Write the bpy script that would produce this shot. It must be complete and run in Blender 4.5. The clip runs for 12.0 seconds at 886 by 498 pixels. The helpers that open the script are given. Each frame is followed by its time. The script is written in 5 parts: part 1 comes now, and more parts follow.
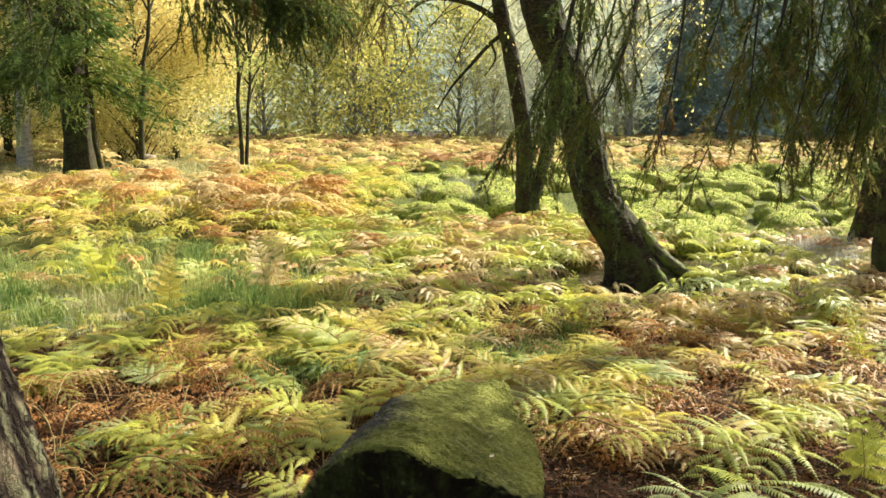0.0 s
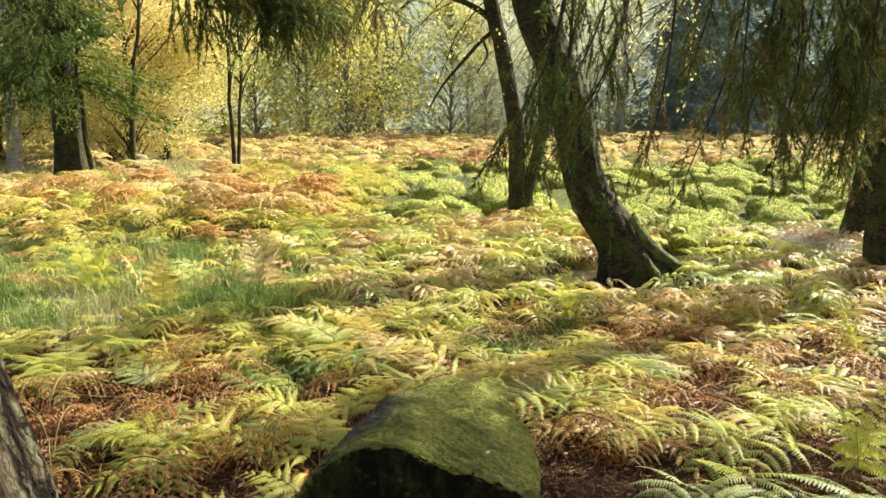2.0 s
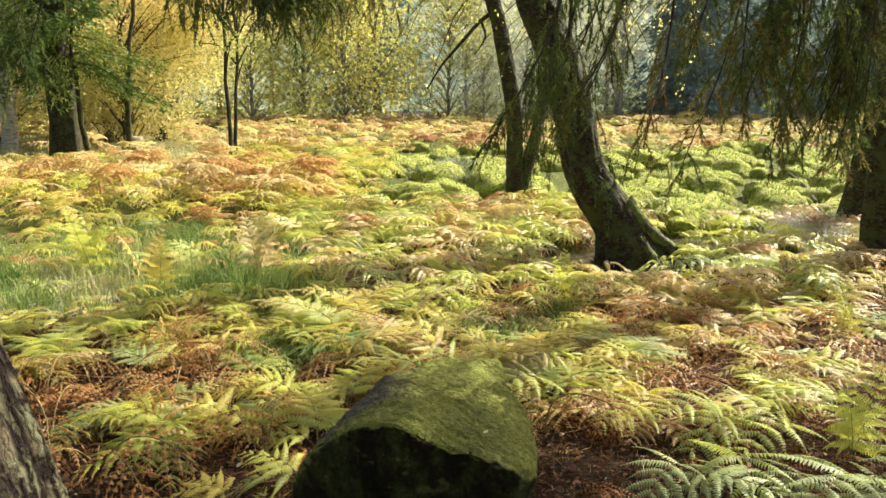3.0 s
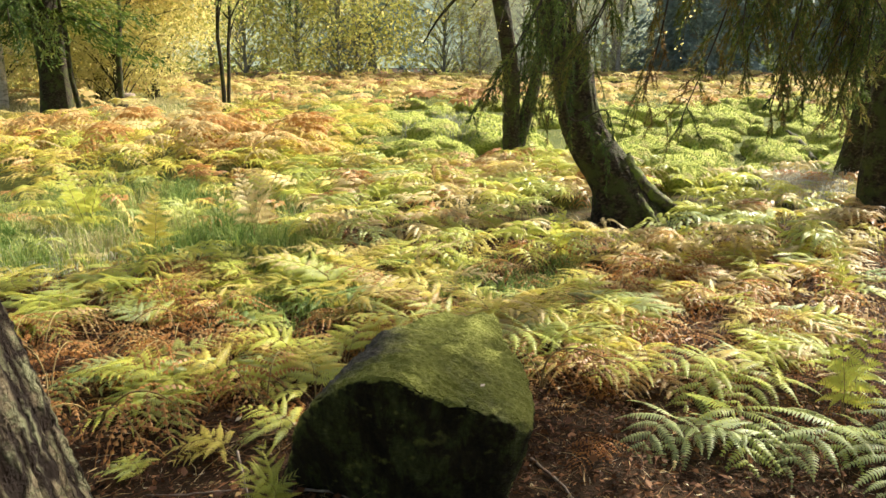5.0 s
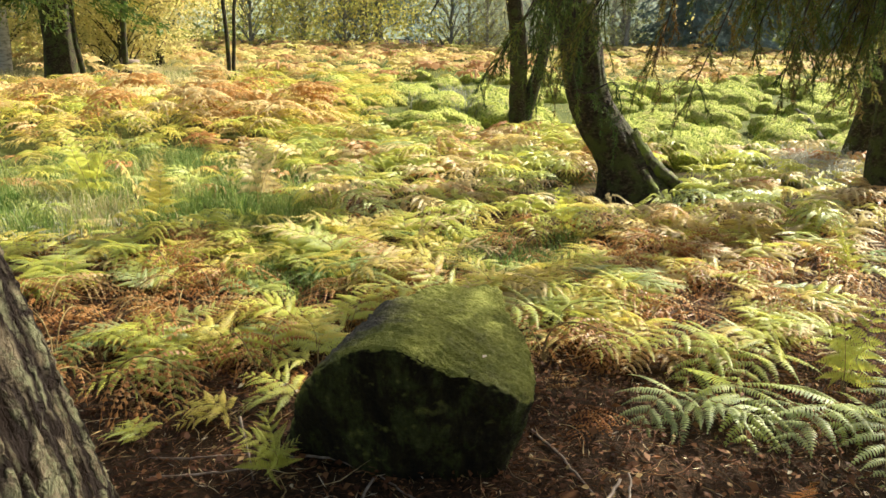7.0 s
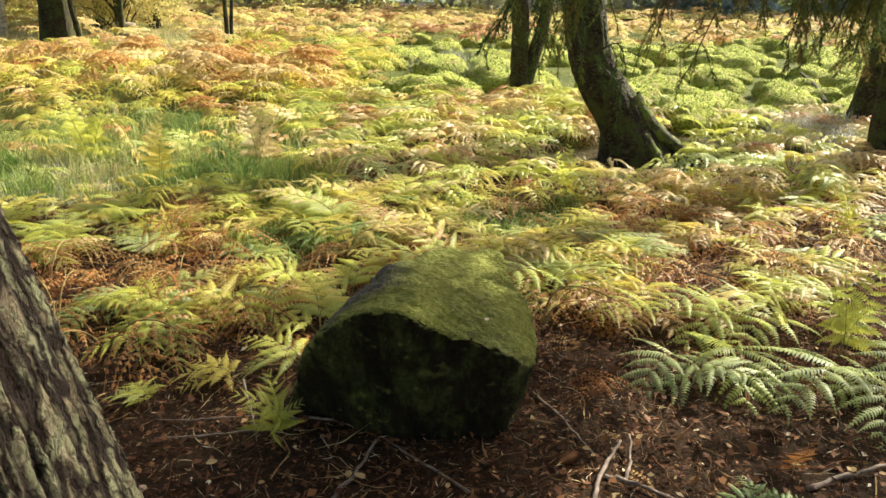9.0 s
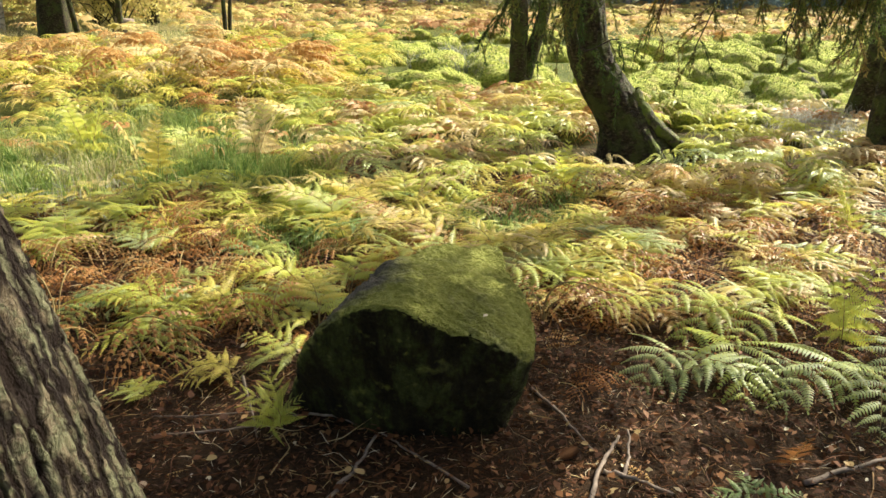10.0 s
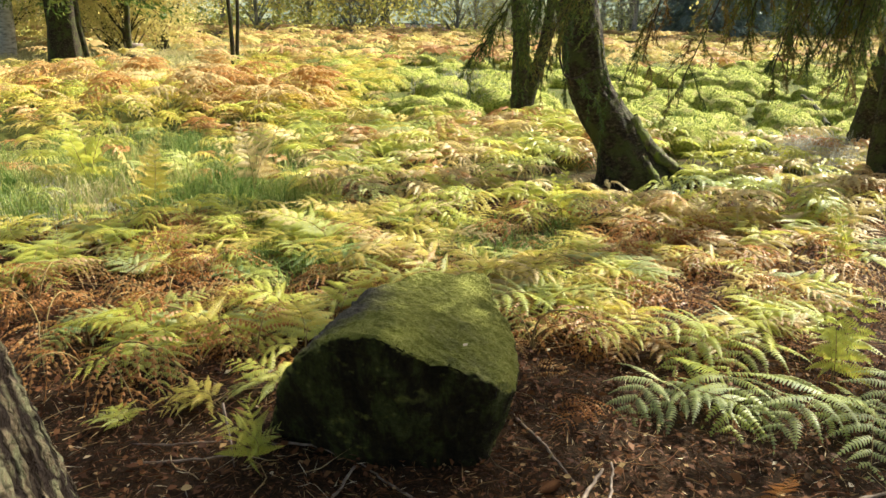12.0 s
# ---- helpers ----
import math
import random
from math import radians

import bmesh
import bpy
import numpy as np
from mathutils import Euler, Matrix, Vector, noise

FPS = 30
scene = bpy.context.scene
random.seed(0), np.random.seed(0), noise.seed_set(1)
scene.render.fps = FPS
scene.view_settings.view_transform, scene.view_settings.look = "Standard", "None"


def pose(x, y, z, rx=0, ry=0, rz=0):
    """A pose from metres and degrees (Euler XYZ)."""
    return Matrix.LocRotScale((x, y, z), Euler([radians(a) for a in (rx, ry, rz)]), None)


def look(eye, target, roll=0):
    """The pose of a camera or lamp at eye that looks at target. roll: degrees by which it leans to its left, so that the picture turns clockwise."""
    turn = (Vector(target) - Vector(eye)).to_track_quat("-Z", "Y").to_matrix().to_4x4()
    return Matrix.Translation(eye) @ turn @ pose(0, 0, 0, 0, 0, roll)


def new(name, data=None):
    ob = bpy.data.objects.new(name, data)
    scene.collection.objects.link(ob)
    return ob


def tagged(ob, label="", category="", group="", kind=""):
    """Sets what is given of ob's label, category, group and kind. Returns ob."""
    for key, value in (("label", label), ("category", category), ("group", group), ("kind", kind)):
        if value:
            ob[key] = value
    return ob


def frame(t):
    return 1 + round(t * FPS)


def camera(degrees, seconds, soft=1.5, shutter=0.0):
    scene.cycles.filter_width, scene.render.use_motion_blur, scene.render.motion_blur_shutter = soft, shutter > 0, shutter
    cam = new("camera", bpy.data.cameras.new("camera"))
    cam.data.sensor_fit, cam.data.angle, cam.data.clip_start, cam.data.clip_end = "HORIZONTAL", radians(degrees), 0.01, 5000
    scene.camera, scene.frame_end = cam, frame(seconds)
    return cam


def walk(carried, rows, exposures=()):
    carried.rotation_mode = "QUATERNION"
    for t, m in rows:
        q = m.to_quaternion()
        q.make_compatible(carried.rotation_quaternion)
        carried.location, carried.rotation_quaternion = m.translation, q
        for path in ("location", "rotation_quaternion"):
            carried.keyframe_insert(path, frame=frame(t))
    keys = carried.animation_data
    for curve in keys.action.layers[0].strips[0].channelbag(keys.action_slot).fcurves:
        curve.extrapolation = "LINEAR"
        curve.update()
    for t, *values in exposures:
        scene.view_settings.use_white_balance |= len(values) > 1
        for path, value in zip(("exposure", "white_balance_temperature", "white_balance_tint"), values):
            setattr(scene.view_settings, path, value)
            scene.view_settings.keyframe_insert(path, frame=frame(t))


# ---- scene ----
cam = camera(62.4, 12.0)
PATH = [
    (0, (0.045, -0.227, 1.531), (-0.005, 1.744, 1.198), 0.2),
    (0.5, (0.045, -0.229, 1.534), (-0.001, 1.741, 1.195), 0.0),
    (1, (0.045, -0.229, 1.534), (0.004, 1.742, 1.195), -0.2),
    (1.5, (0.045, -0.228, 1.533), (0.008, 1.743, 1.195), -0.3),
    (2, (0.042, -0.228, 1.53), (0.01, 1.742, 1.19), -0.3),
    (2.5, (0.04, -0.23, 1.527), (0.013, 1.739, 1.173), -0.1),
    (3, (0.038, -0.226, 1.52), (0.014, 1.737, 1.135), -0.1),
    (5, (0.034, -0.219, 1.506), (0.021, 1.718, 1.011), -0.1),
    (5.5, (0.034, -0.22, 1.504), (0.018, 1.712, 0.989), 0.4),
    (6, (0.032, -0.219, 1.501), (0.014, 1.71, 0.97), 0.9),
    (6.5, (0.031, -0.217, 1.498), (0.012, 1.707, 0.952), 0.8),
    (7, (0.03, -0.218, 1.496), (0.009, 1.701, 0.931), 0.9),
    (9, (0.024, -0.213, 1.484), (0.004, 1.677, 0.831), 0.9),
    (9.5, (0.025, -0.215, 1.487), (0.005, 1.671, 0.823), 0.9),
    (10, (0.026, -0.217, 1.488), (0.008, 1.669, 0.824), 0.8),
    (10.5, (0.029, -0.214, 1.49), (0.011, 1.676, 0.838), 0.9),
    (11, (0.043, -0.208, 1.491), (0.029, 1.689, 0.857), 0.8),
    (11.5, (0.068, -0.203, 1.496), (0.048, 1.698, 0.873), 0.7),
    (12, (0.114, -0.19, 1.496), (0.075, 1.717, 0.893), 1.0),
]
walk(cam, [(t, look(eye, target, roll)) for t, eye, target, roll in PATH])

# ---- world, sun, exposure ----
SUN_AZ, SUN_EL = 52.0, 40.0      # degrees to the right of ahead, above the horizon
world = bpy.data.worlds.new("autumn_sky")
scene.world = world
world.use_nodes = True
wn = world.node_tree.nodes
sky = wn.new("ShaderNodeTexSky")
sky.sky_type, sky.sun_disc = "NISHITA", False
sky.sun_elevation, sky.sun_rotation = radians(SUN_EL), radians(SUN_AZ)
sky.dust_density, sky.air_density, sky.ozone_density = 6.0, 0.8, 0.6
world.node_tree.links.new(sky.outputs[0], wn["Background"].inputs[0])
wn["Background"].inputs[1].default_value = 0.09
lamp = bpy.data.lights.new("sun", "SUN")
lamp.energy, lamp.angle, lamp.color = 5.0, radians(0.6), (1.0, 0.945, 0.82)
sun = new("sun", lamp)
az, el = radians(SUN_AZ), radians(SUN_EL)
TO_SUN = Vector((math.sin(az) * math.cos(el), math.cos(az) * math.cos(el), math.sin(el)))
sun.matrix_world = look(TO_SUN * 60, (0, 0, 0))
scene.view_settings.exposure = 1.15


# ---- mesh tools ----
def mesh_np(name, v, faces, mat, smooth=False, tint=None):
    """A mesh from vertex rows and arrays of equal-sided faces."""
    me = bpy.data.meshes.new(name)
    v = np.asarray(v, dtype=np.float32)
    faces = [np.asarray(f, dtype=np.int32) for f in faces if len(f)]
    loops = np.concatenate([f.ravel() for f in faces])
    starts, at = [], 0
    for f in faces:
        starts.append(at + np.arange(len(f)) * f.shape[1])
        at += f.size
    starts = np.concatenate(starts).astype(np.int32)
    me.vertices.add(len(v))
    me.vertices.foreach_set("co", v.ravel())
    me.loops.add(len(loops))
    me.loops.foreach_set("vertex_index", loops)
    me.polygons.add(len(starts))
    me.polygons.foreach_set("loop_start", starts)
    if tint is not None:
        a = me.attributes.new("tint", "FLOAT", "POINT")
        a.data.foreach_set("value", np.asarray(tint, dtype=np.float32))
    me.update(calc_edges=True)
    if smooth:
        me.polygons.foreach_set("use_smooth", np.ones(len(starts), dtype=bool))
    me.materials.append(mat)
    return me


def part(name, me, parent, label=""):
    ob = new(name, me)
    ob.parent = parent
    return tagged(ob, label)


def thing(name, x, y, z, label, category, group="", kind=""):
    ob = new(name)
    ob.empty_display_size = 0.1
    ob.location = (x, y, z)
    return tagged(ob, label, category, group, kind)


def gz(x, y):
    """The height of the ground."""
    x, y = np.asarray(x, float), np.asarray(y, float)
    far = np.clip((y - 5) / 40, 0, 1.2)
    amp = np.clip((y - 2.5) / 6, 0.12, 1)
    return (0.45 * far + amp * (0.032 * np.sin(1.1 * x + 0.6 * y) + 0.04 * np.sin(0.53 * x - 0.87 * y + 1.3)
            + 0.025 * np.sin(2.3 * x + 1.7) * np.sin(1.9 * y)))


def gzf(x, y):
    return float(gz(x, y))


def bezier(points, n):
    """A smooth line through the points (Catmull-Rom), n points."""
    p = np.asarray(points, float)
    p = np.vstack([2 * p[0] - p[1], p, 2 * p[-1] - p[-2]])
    out = []
    segs = len(p) - 3
    for k in range(n):
        u = k / (n - 1) * segs
        i = min(int(u), segs - 1)
        t = u - i
        a, b, c, d = p[i:i + 4]
        out.append(0.5 * (2 * b + (c - a) * t + (2 * a - 5 * b + 4 * c - d) * t * t + (3 * b - 3 * c + d - a) * t ** 3))
    return np.array(out)


def tube(pts, radii, segs=8, bump=0.0, rng=None, dense=None):
    """Vertex rows and quads of a tapering tube along pts."""
    pts = np.asarray(pts, float)
    n = len(pts)
    radii = np.asarray(radii, float)
    t = np.gradient(pts, axis=0)
    t /= np.linalg.norm(t, axis=1)[:, None] + 1e-9
    ref = np.array([0.0, 1.0, 0.0]) if abs(t[0][1]) < 0.9 else np.array([1.0, 0, 0])
    v = np.zeros((n, segs, 3))
    ang = np.arange(segs) / segs * 2 * np.pi
    if dense is not None:
        ang = ang - 0.62 * np.sin(ang - dense)
    for i in range(n):
        a = np.cross(t[i], ref)
        a /= np.linalg.norm(a) + 1e-9
        b = np.cross(t[i], a)
        r = radii[i] * np.ones(segs)
        if bump and rng is not None:
            r = r * (1 + bump * rng.standard_normal(segs))
        v[i] = pts[i] + np.outer(r * np.cos(ang), a) + np.outer(r * np.sin(ang), b)
    i, j = np.meshgrid(np.arange(n - 1), np.arange(segs), indexing="ij")
    k = (j + 1) % segs
    q = np.stack([i * segs + j, i * segs + k, (i + 1) * segs + k, (i + 1) * segs + j], -1).reshape(-1, 4)
    return v.reshape(-1, 3), q


class Pile:
    """Collects pieces of one mesh."""

    def __init__(self):
        self.v, self.q, self.t, self.n = [], [], [], 0

    def add(self, v, q, tint=0.5):
        self.v.append(v)
        self.q.append(q + self.n)
        self.t.append(np.broadcast_to(np.asarray(tint, float), (len(v),)))
        self.n += len(v)

    def mesh(self, name, mat, smooth=False):
        return mesh_np(name, np.concatenate(self.v), [np.concatenate(self.q)], mat, smooth, np.concatenate(self.t))


def kites(c, d, w, length, width, bend=0.0):
    """Leaf quads: centres' bases c, directions d, side vectors w, with their lengths and widths."""
    length, width = np.asarray(length)[:, None], np.asarray(width)[:, None]
    nrm = np.cross(d, w)
    m = c + d * length * 0.45
    v = np.stack([c, m + w * width * 0.5 - nrm * bend * length, c + d * length, m - w * width * 0.5 - nrm * bend * length], 1)
    q = np.arange(len(c) * 4).reshape(-1, 4)
    return v.reshape(-1, 3), q


def unit(a):
    return a / (np.linalg.norm(a, axis=-1, keepdims=True) + 1e-9)


def leaves(c, size, rng, down=0.4, flat=0.0):
    """Loose leaves at the centres c, hanging by 'down'."""
    n = len(c)
    d = rng.standard_normal((n, 3))
    d[:, 2] = d[:, 2] * (1 - flat) - down
    d = unit(d)
    w = unit(np.cross(d, rng.standard_normal((n, 3))))
    s = size * rng.uniform(0.6, 1.25, n)
    return kites(c, d, w, s, s * 0.75, 0.08)


# ---- materials ----
def nodes_of(name):
    m = bpy.data.materials.new(name)
    m.use_nodes = True
    t = m.node_tree
    return m, t, t.nodes["Principled BSDF"], t.nodes["Material Output"]


def ramp_of(t, stops, fac=None):
    r = t.nodes.new("ShaderNodeValToRGB")
    els = r.color_ramp.elements
    while len(els) < len(stops):
        els.new(0.5)
    for e, (p, c) in zip(els, stops):
        e.position, e.color = p, (*c, 1)
    if fac is not None:
        t.links.new(fac, r.inputs[0])
    return r.outputs[0]


def noise_of(t, scale, detail=4, rough=0.55, stretch=None, coords="Object"):
    tc = t.nodes.new("ShaderNodeTexCoord")
    nz = t.nodes.new("ShaderNodeTexNoise")
    nz.inputs["Scale"].default_value, nz.inputs["Detail"].default_value = scale, detail
    nz.inputs["Roughness"].default_value = rough
    src = tc.outputs[coords]
    if stretch:
        mp = t.nodes.new("ShaderNodeMapping")
        mp.inputs["Scale"].default_value = stretch
        t.links.new(src, mp.inputs[0])
        src = mp.outputs[0]
    t.links.new(src, nz.inputs["Vector"])
    return nz.outputs["Fac"]


def math_of(t, op, a, b):
    n = t.nodes.new("ShaderNodeMath")
    n.operation = op
    for i, x in enumerate((a, b)):
        if isinstance(x, (int, float)):
            n.inputs[i].default_value = x
        else:
            t.links.new(x, n.inputs[i])
    return n.outputs[0]


def mix_of(t, fac, a, b):
    n = t.nodes.new("ShaderNodeMix")
    n.data_type = "RGBA"
    for sock, x in ((n.inputs[0], fac), (n.inputs[6], a), (n.inputs[7], b)):
        if isinstance(x, (int, float)):
            sock.default_value = x
        elif isinstance(x, tuple):
            sock.default_value = (*x, 1)
        else:
            t.links.new(x, sock)
    return n.outputs[2]


def bump_of(t, bsdf, height, strength, dist):
    b = t.nodes.new("ShaderNodeBump")
    b.inputs["Strength"].default_value, b.inputs["Distance"].default_value = strength, dist
    t.links.new(height, b.inputs["Height"])
    t.links.new(b.outputs[0], bsdf.inputs["Normal"])


def leaf_material(name, stops, rough=0.45, through_light=0.4, spread=0.18, grain=30, gloss=0.12):
    """Thin leaves: colour along a ramp by each leaf's tint, part of the light passes through."""
    m, t, p, out = nodes_of(name)
    at = t.nodes.new("ShaderNodeAttribute")
    at.attribute_name = "tint"
    nz = noise_of(t, grain, 3)
    f = math_of(t, "ADD", at.outputs["Fac"], math_of(t, "MULTIPLY", math_of(t, "SUBTRACT", nz, 0.5), spread))
    col = ramp_of(t, stops, f)
    t.links.new(col, p.inputs["Base Color"])
    p.inputs["Roughness"].default_value = rough
    p.inputs["Specular IOR Level"].default_value = gloss
    tr = t.nodes.new("ShaderNodeBsdfTranslucent")
    t.links.new(col, tr.inputs["Color"])
    mx = t.nodes.new("ShaderNodeMixShader")
    mx.inputs[0].default_value = through_light
    t.links.new(p.outputs[0], mx.inputs[1])
    t.links.new(tr.outputs[0], mx.inputs[2])
    t.links.new(mx.outputs[0], out.inputs["Surface"])
    return m


def plain_material(name, stops, scale, rough=0.85, bump=0.4, dist=0.01, stretch=None, detail=6, patch=None, patch_scale=3.0, patch_at=(0.5, 0.62)):
    """Rough natural surface: a fine noise through a ramp, with patches of a second colour (moss, lichen)."""
    m, t, p, out = nodes_of(name)
    nz = noise_of(t, scale, detail, 0.65, stretch)
    col = ramp_of(t, stops, nz)
    if patch:
        big = noise_of(t, patch_scale, 6, 0.7)
        lo, hi = patch_at
        mask = ramp_of(t, [(lo, (0, 0, 0)), (hi, (1, 1, 1))], big)
        col = mix_of(t, mask, col, patch)
    t.links.new(col, p.inputs["Base Color"])
    p.inputs["Roughness"].default_value = rough
    p.inputs["Specular IOR Level"].default_value = 0.25
    bump_of(t, p, nz, bump, dist)
    return m


# the green at 0.16 is paled and blued to paint a silvery sky sheen
AUTUMN = [(0.0, (0.12, 0.29, 0.05)), (0.16, (0.40, 0.46, 0.20)), (0.34, (0.54, 0.58, 0.10)), (0.50, (0.68, 0.54, 0.12)), (0.64, (0.64, 0.53, 0.27)), (0.72, (0.55, 0.36, 0.13)), (0.82, (0.44, 0.20, 0.055)), (1.0, (0.19, 0.08, 0.035))]
BRACKEN = leaf_material("bracken", AUTUMN, through_light=0.45, gloss=0.38, rough=0.45)
FAR_BRACKEN = leaf_material("open_bracken", AUTUMN, through_light=0.45, gloss=0.15, rough=0.6)
PALE_BRACKEN = leaf_material("pale_bracken", [(0.0, (0.42, 0.44, 0.10)), (0.3, (0.66, 0.56, 0.19)), (0.6, (0.62, 0.44, 0.20)), (0.85, (0.46, 0.25, 0.11)), (1.0, (0.34, 0.16, 0.07))], through_light=0.45, gloss=0.15, rough=0.6)
GRASS = leaf_material("grass", [(0.0, (0.08, 0.16, 0.03)), (0.4, (0.23, 0.31, 0.075)), (0.7, (0.46, 0.45, 0.15)), (1.0, (0.58, 0.50, 0.29))], through_light=0.35)
DEAD_GRASS = leaf_material("dead_grass", [(0.0, (0.24, 0.26, 0.17)), (0.5, (0.42, 0.42, 0.33)), (1.0, (0.60, 0.58, 0.48))], through_light=0.3)
NEEDLE = leaf_material("conifer_needles", [(0.0, (0.06, 0.11, 0.028)), (0.45, (0.16, 0.21, 0.045)), (0.75, (0.29, 0.24, 0.06)), (1.0, (0.27, 0.16, 0.065))], rough=0.5, through_light=0.55, gloss=0.2)
SPRUCE_NEEDLE = leaf_material("spruce_needles", [(0.0, (0.03, 0.065, 0.016)), (0.45, (0.10, 0.165, 0.033)), (1.0, (0.26, 0.28, 0.055))], through_light=0.5, gloss=0.2)
# far needles paled and blued so that the colour carries the haze
HAZY_NEEDLE = leaf_material("hazy_conifer_needles", [(0.0, (0.15, 0.21, 0.19)), (0.5, (0.24, 0.32, 0.29)), (1.0, (0.36, 0.43, 0.36))], through_light=0.4, grain=2)
YELLOW_LEAF = leaf_material("yellow_leaves", [(0.0, (0.30, 0.33, 0.06)), (0.4, (0.74, 0.65, 0.25)), (0.8, (0.84, 0.70, 0.32)), (1.0, (0.70, 0.48, 0.16))], through_light=0.6, grain=4)
OLIVE_LEAF = leaf_material("olive_leaves", [(0.0, (0.23, 0.29, 0.09)), (0.5, (0.46, 0.48, 0.14)), (1.0, (0.70, 0.61, 0.18))], through_light=0.5, grain=4)
# birch leaf colour whitened to imitate distant haze
HAZY_LEAF = leaf_material("hazy_birch_leaves", [(0.0, (0.50, 0.55, 0.38)), (0.5, (0.68, 0.70, 0.48)), (1.0, (0.82, 0.77, 0.44))], through_light=0.5, grain=4)
FALLEN = leaf_material("fallen_leaves", [(0.0, (0.046, 0.022, 0.012)), (0.45, (0.135, 0.058, 0.024)), (0.75, (0.27, 0.13, 0.052)), (0.92, (0.53, 0.39, 0.17)), (1.0, (0.70, 0.61, 0.42))], through_light=0.15, rough=0.6)
# thick plated bark: dark red-brown in the fissures with their shadow painted in, weathered grey plates, lichen on the
# plates
PINE_BARK, t_, p_, o_ = nodes_of("pine_bark")
fine = noise_of(t_, 70, 8, 0.75, (1, 1, 0.5))
flake = noise_of(t_, 42, 6, 0.7, (1, 1, 0.45))
plate = ramp_of(t_, [(0.3, (0.085, 0.055, 0.028)), (0.5, (0.225, 0.168, 0.088)), (0.7, (0.42, 0.34, 0.19))], flake)
plate = mix_of(t_, 0.45, plate, ramp_of(t_, [(0.3, (0.05, 0.033, 0.02)), (0.7, (0.37, 0.31, 0.22))], fine))
lich = ramp_of(t_, [(0.46, (0, 0, 0)), (0.53, (1, 1, 1))], noise_of(t_, 14, 9, 0.85))
plate = mix_of(t_, math_of(t_, "MULTIPLY", lich, 0.5), plate, (0.27, 0.315, 0.16))
at_ = t_.nodes.new("ShaderNodeAttribute")
at_.attribute_name = "tint"
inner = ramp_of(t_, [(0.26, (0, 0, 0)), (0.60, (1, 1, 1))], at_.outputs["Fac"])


def bark_cells(scale, squash, feature, warp):
    """Plates drawn out along the leaning trunk, with uneven outlines."""
    tc = t_.nodes.new("ShaderNodeTexCoord")
    nz = t_.nodes.new("ShaderNodeTexNoise")
    nz.inputs["Scale"].default_value, nz.inputs["Detail"].default_value = scale * 1.1, 6
    sc = t_.nodes.new("ShaderNodeVectorMath")
    sc.operation = "SCALE"
    sc.inputs["Scale"].default_value = warp
    ad = t_.nodes.new("ShaderNodeVectorMath")
    mp = t_.nodes.new("ShaderNodeMapping")
    mp.inputs["Rotation"].default_value = (0, radians(-10), 0)
    mp.inputs["Scale"].default_value = (1, 1, squash)
    vo = t_.nodes.new("ShaderNodeTexVoronoi")
    vo.feature = feature
    vo.inputs["Scale"].default_value = scale
    t_.links.new(tc.outputs["Object"], nz.inputs["Vector"])
    t_.links.new(nz.outputs["Color"], sc.inputs[0])
    t_.links.new(tc.outputs["Object"], ad.inputs[0])
    t_.links.new(sc.outputs[0], ad.inputs[1])
    t_.links.new(ad.outputs[0], mp.inputs[0])
    t_.links.new(mp.outputs[0], vo.inputs["Vector"])
    return vo.outputs["Distance"]


plates_ = bark_cells(21, .125, "DISTANCE_TO_EDGE", .032)
scales_ = bark_cells(52, .42, "DISTANCE_TO_EDGE", .02)
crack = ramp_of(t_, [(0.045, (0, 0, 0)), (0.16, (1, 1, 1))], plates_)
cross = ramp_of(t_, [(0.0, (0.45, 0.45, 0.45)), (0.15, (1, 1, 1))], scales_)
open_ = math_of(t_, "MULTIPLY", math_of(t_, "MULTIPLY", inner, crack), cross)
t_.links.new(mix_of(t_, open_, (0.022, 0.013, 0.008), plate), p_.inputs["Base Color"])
p_.inputs["Roughness"].default_value = 0.9
p_.inputs["Specular IOR Level"].default_value = 0.2
bump_of(t_, p_, math_of(t_, "ADD", math_of(t_, "ADD", math_of(t_, "MULTIPLY", crack, 1.0), math_of(t_, "MULTIPLY", cross, .4)), math_of(t_, "ADD", fine, flake)), 1.0, 0.028)
DARK_BARK = plain_material("dark_bark", [(0.35, (0.010, 0.007, 0.004)), (0.52, (0.038, 0.028, 0.015)), (0.70, (0.14, 0.105, 0.062))], 26, bump=1.0, dist=0.03,
                           stretch=(1, 1, 1.7), patch=(0.065, 0.075, 0.02), patch_scale=5.5, patch_at=(0.46, 0.60))
MOSSY_BARK = plain_material("mossy_bark", [(0.35, (0.022, 0.017, 0.012)), (0.52, (0.085, 0.07, 0.045)), (0.70, (0.22, 0.19, 0.13))], 18, bump=1.0, dist=0.03,
                            patch=(0.15, 0.19, 0.03), patch_scale=7, patch_at=(0.40, 0.56))
# grey lichened bark of far trees, lightened to stand in for haze
FAR_BARK = plain_material("hazed_grey_bark", [(0.3, (0.10, 0.095, 0.08)), (0.5, (0.22, 0.21, 0.17)), (0.8, (0.38, 0.36, 0.30))], 6, bump=0.5, dist=0.03, stretch=(1, 1, 0.4), patch=(0.20, 0.23, 0.13), patch_scale=1.2)
BIRCH_BARK = plain_material("birch_bark", [(0.3, (0.08, 0.07, 0.06)), (0.5, (0.42, 0.39, 0.34)), (0.8, (0.66, 0.62, 0.56))], 5, bump=0.3, stretch=(1, 1, 3.0))
TWIG = plain_material("twig_bark", [(0.3, (0.03, 0.022, 0.016)), (0.7, (0.10, 0.075, 0.05))], 40, bump=0.3, dist=0.003)
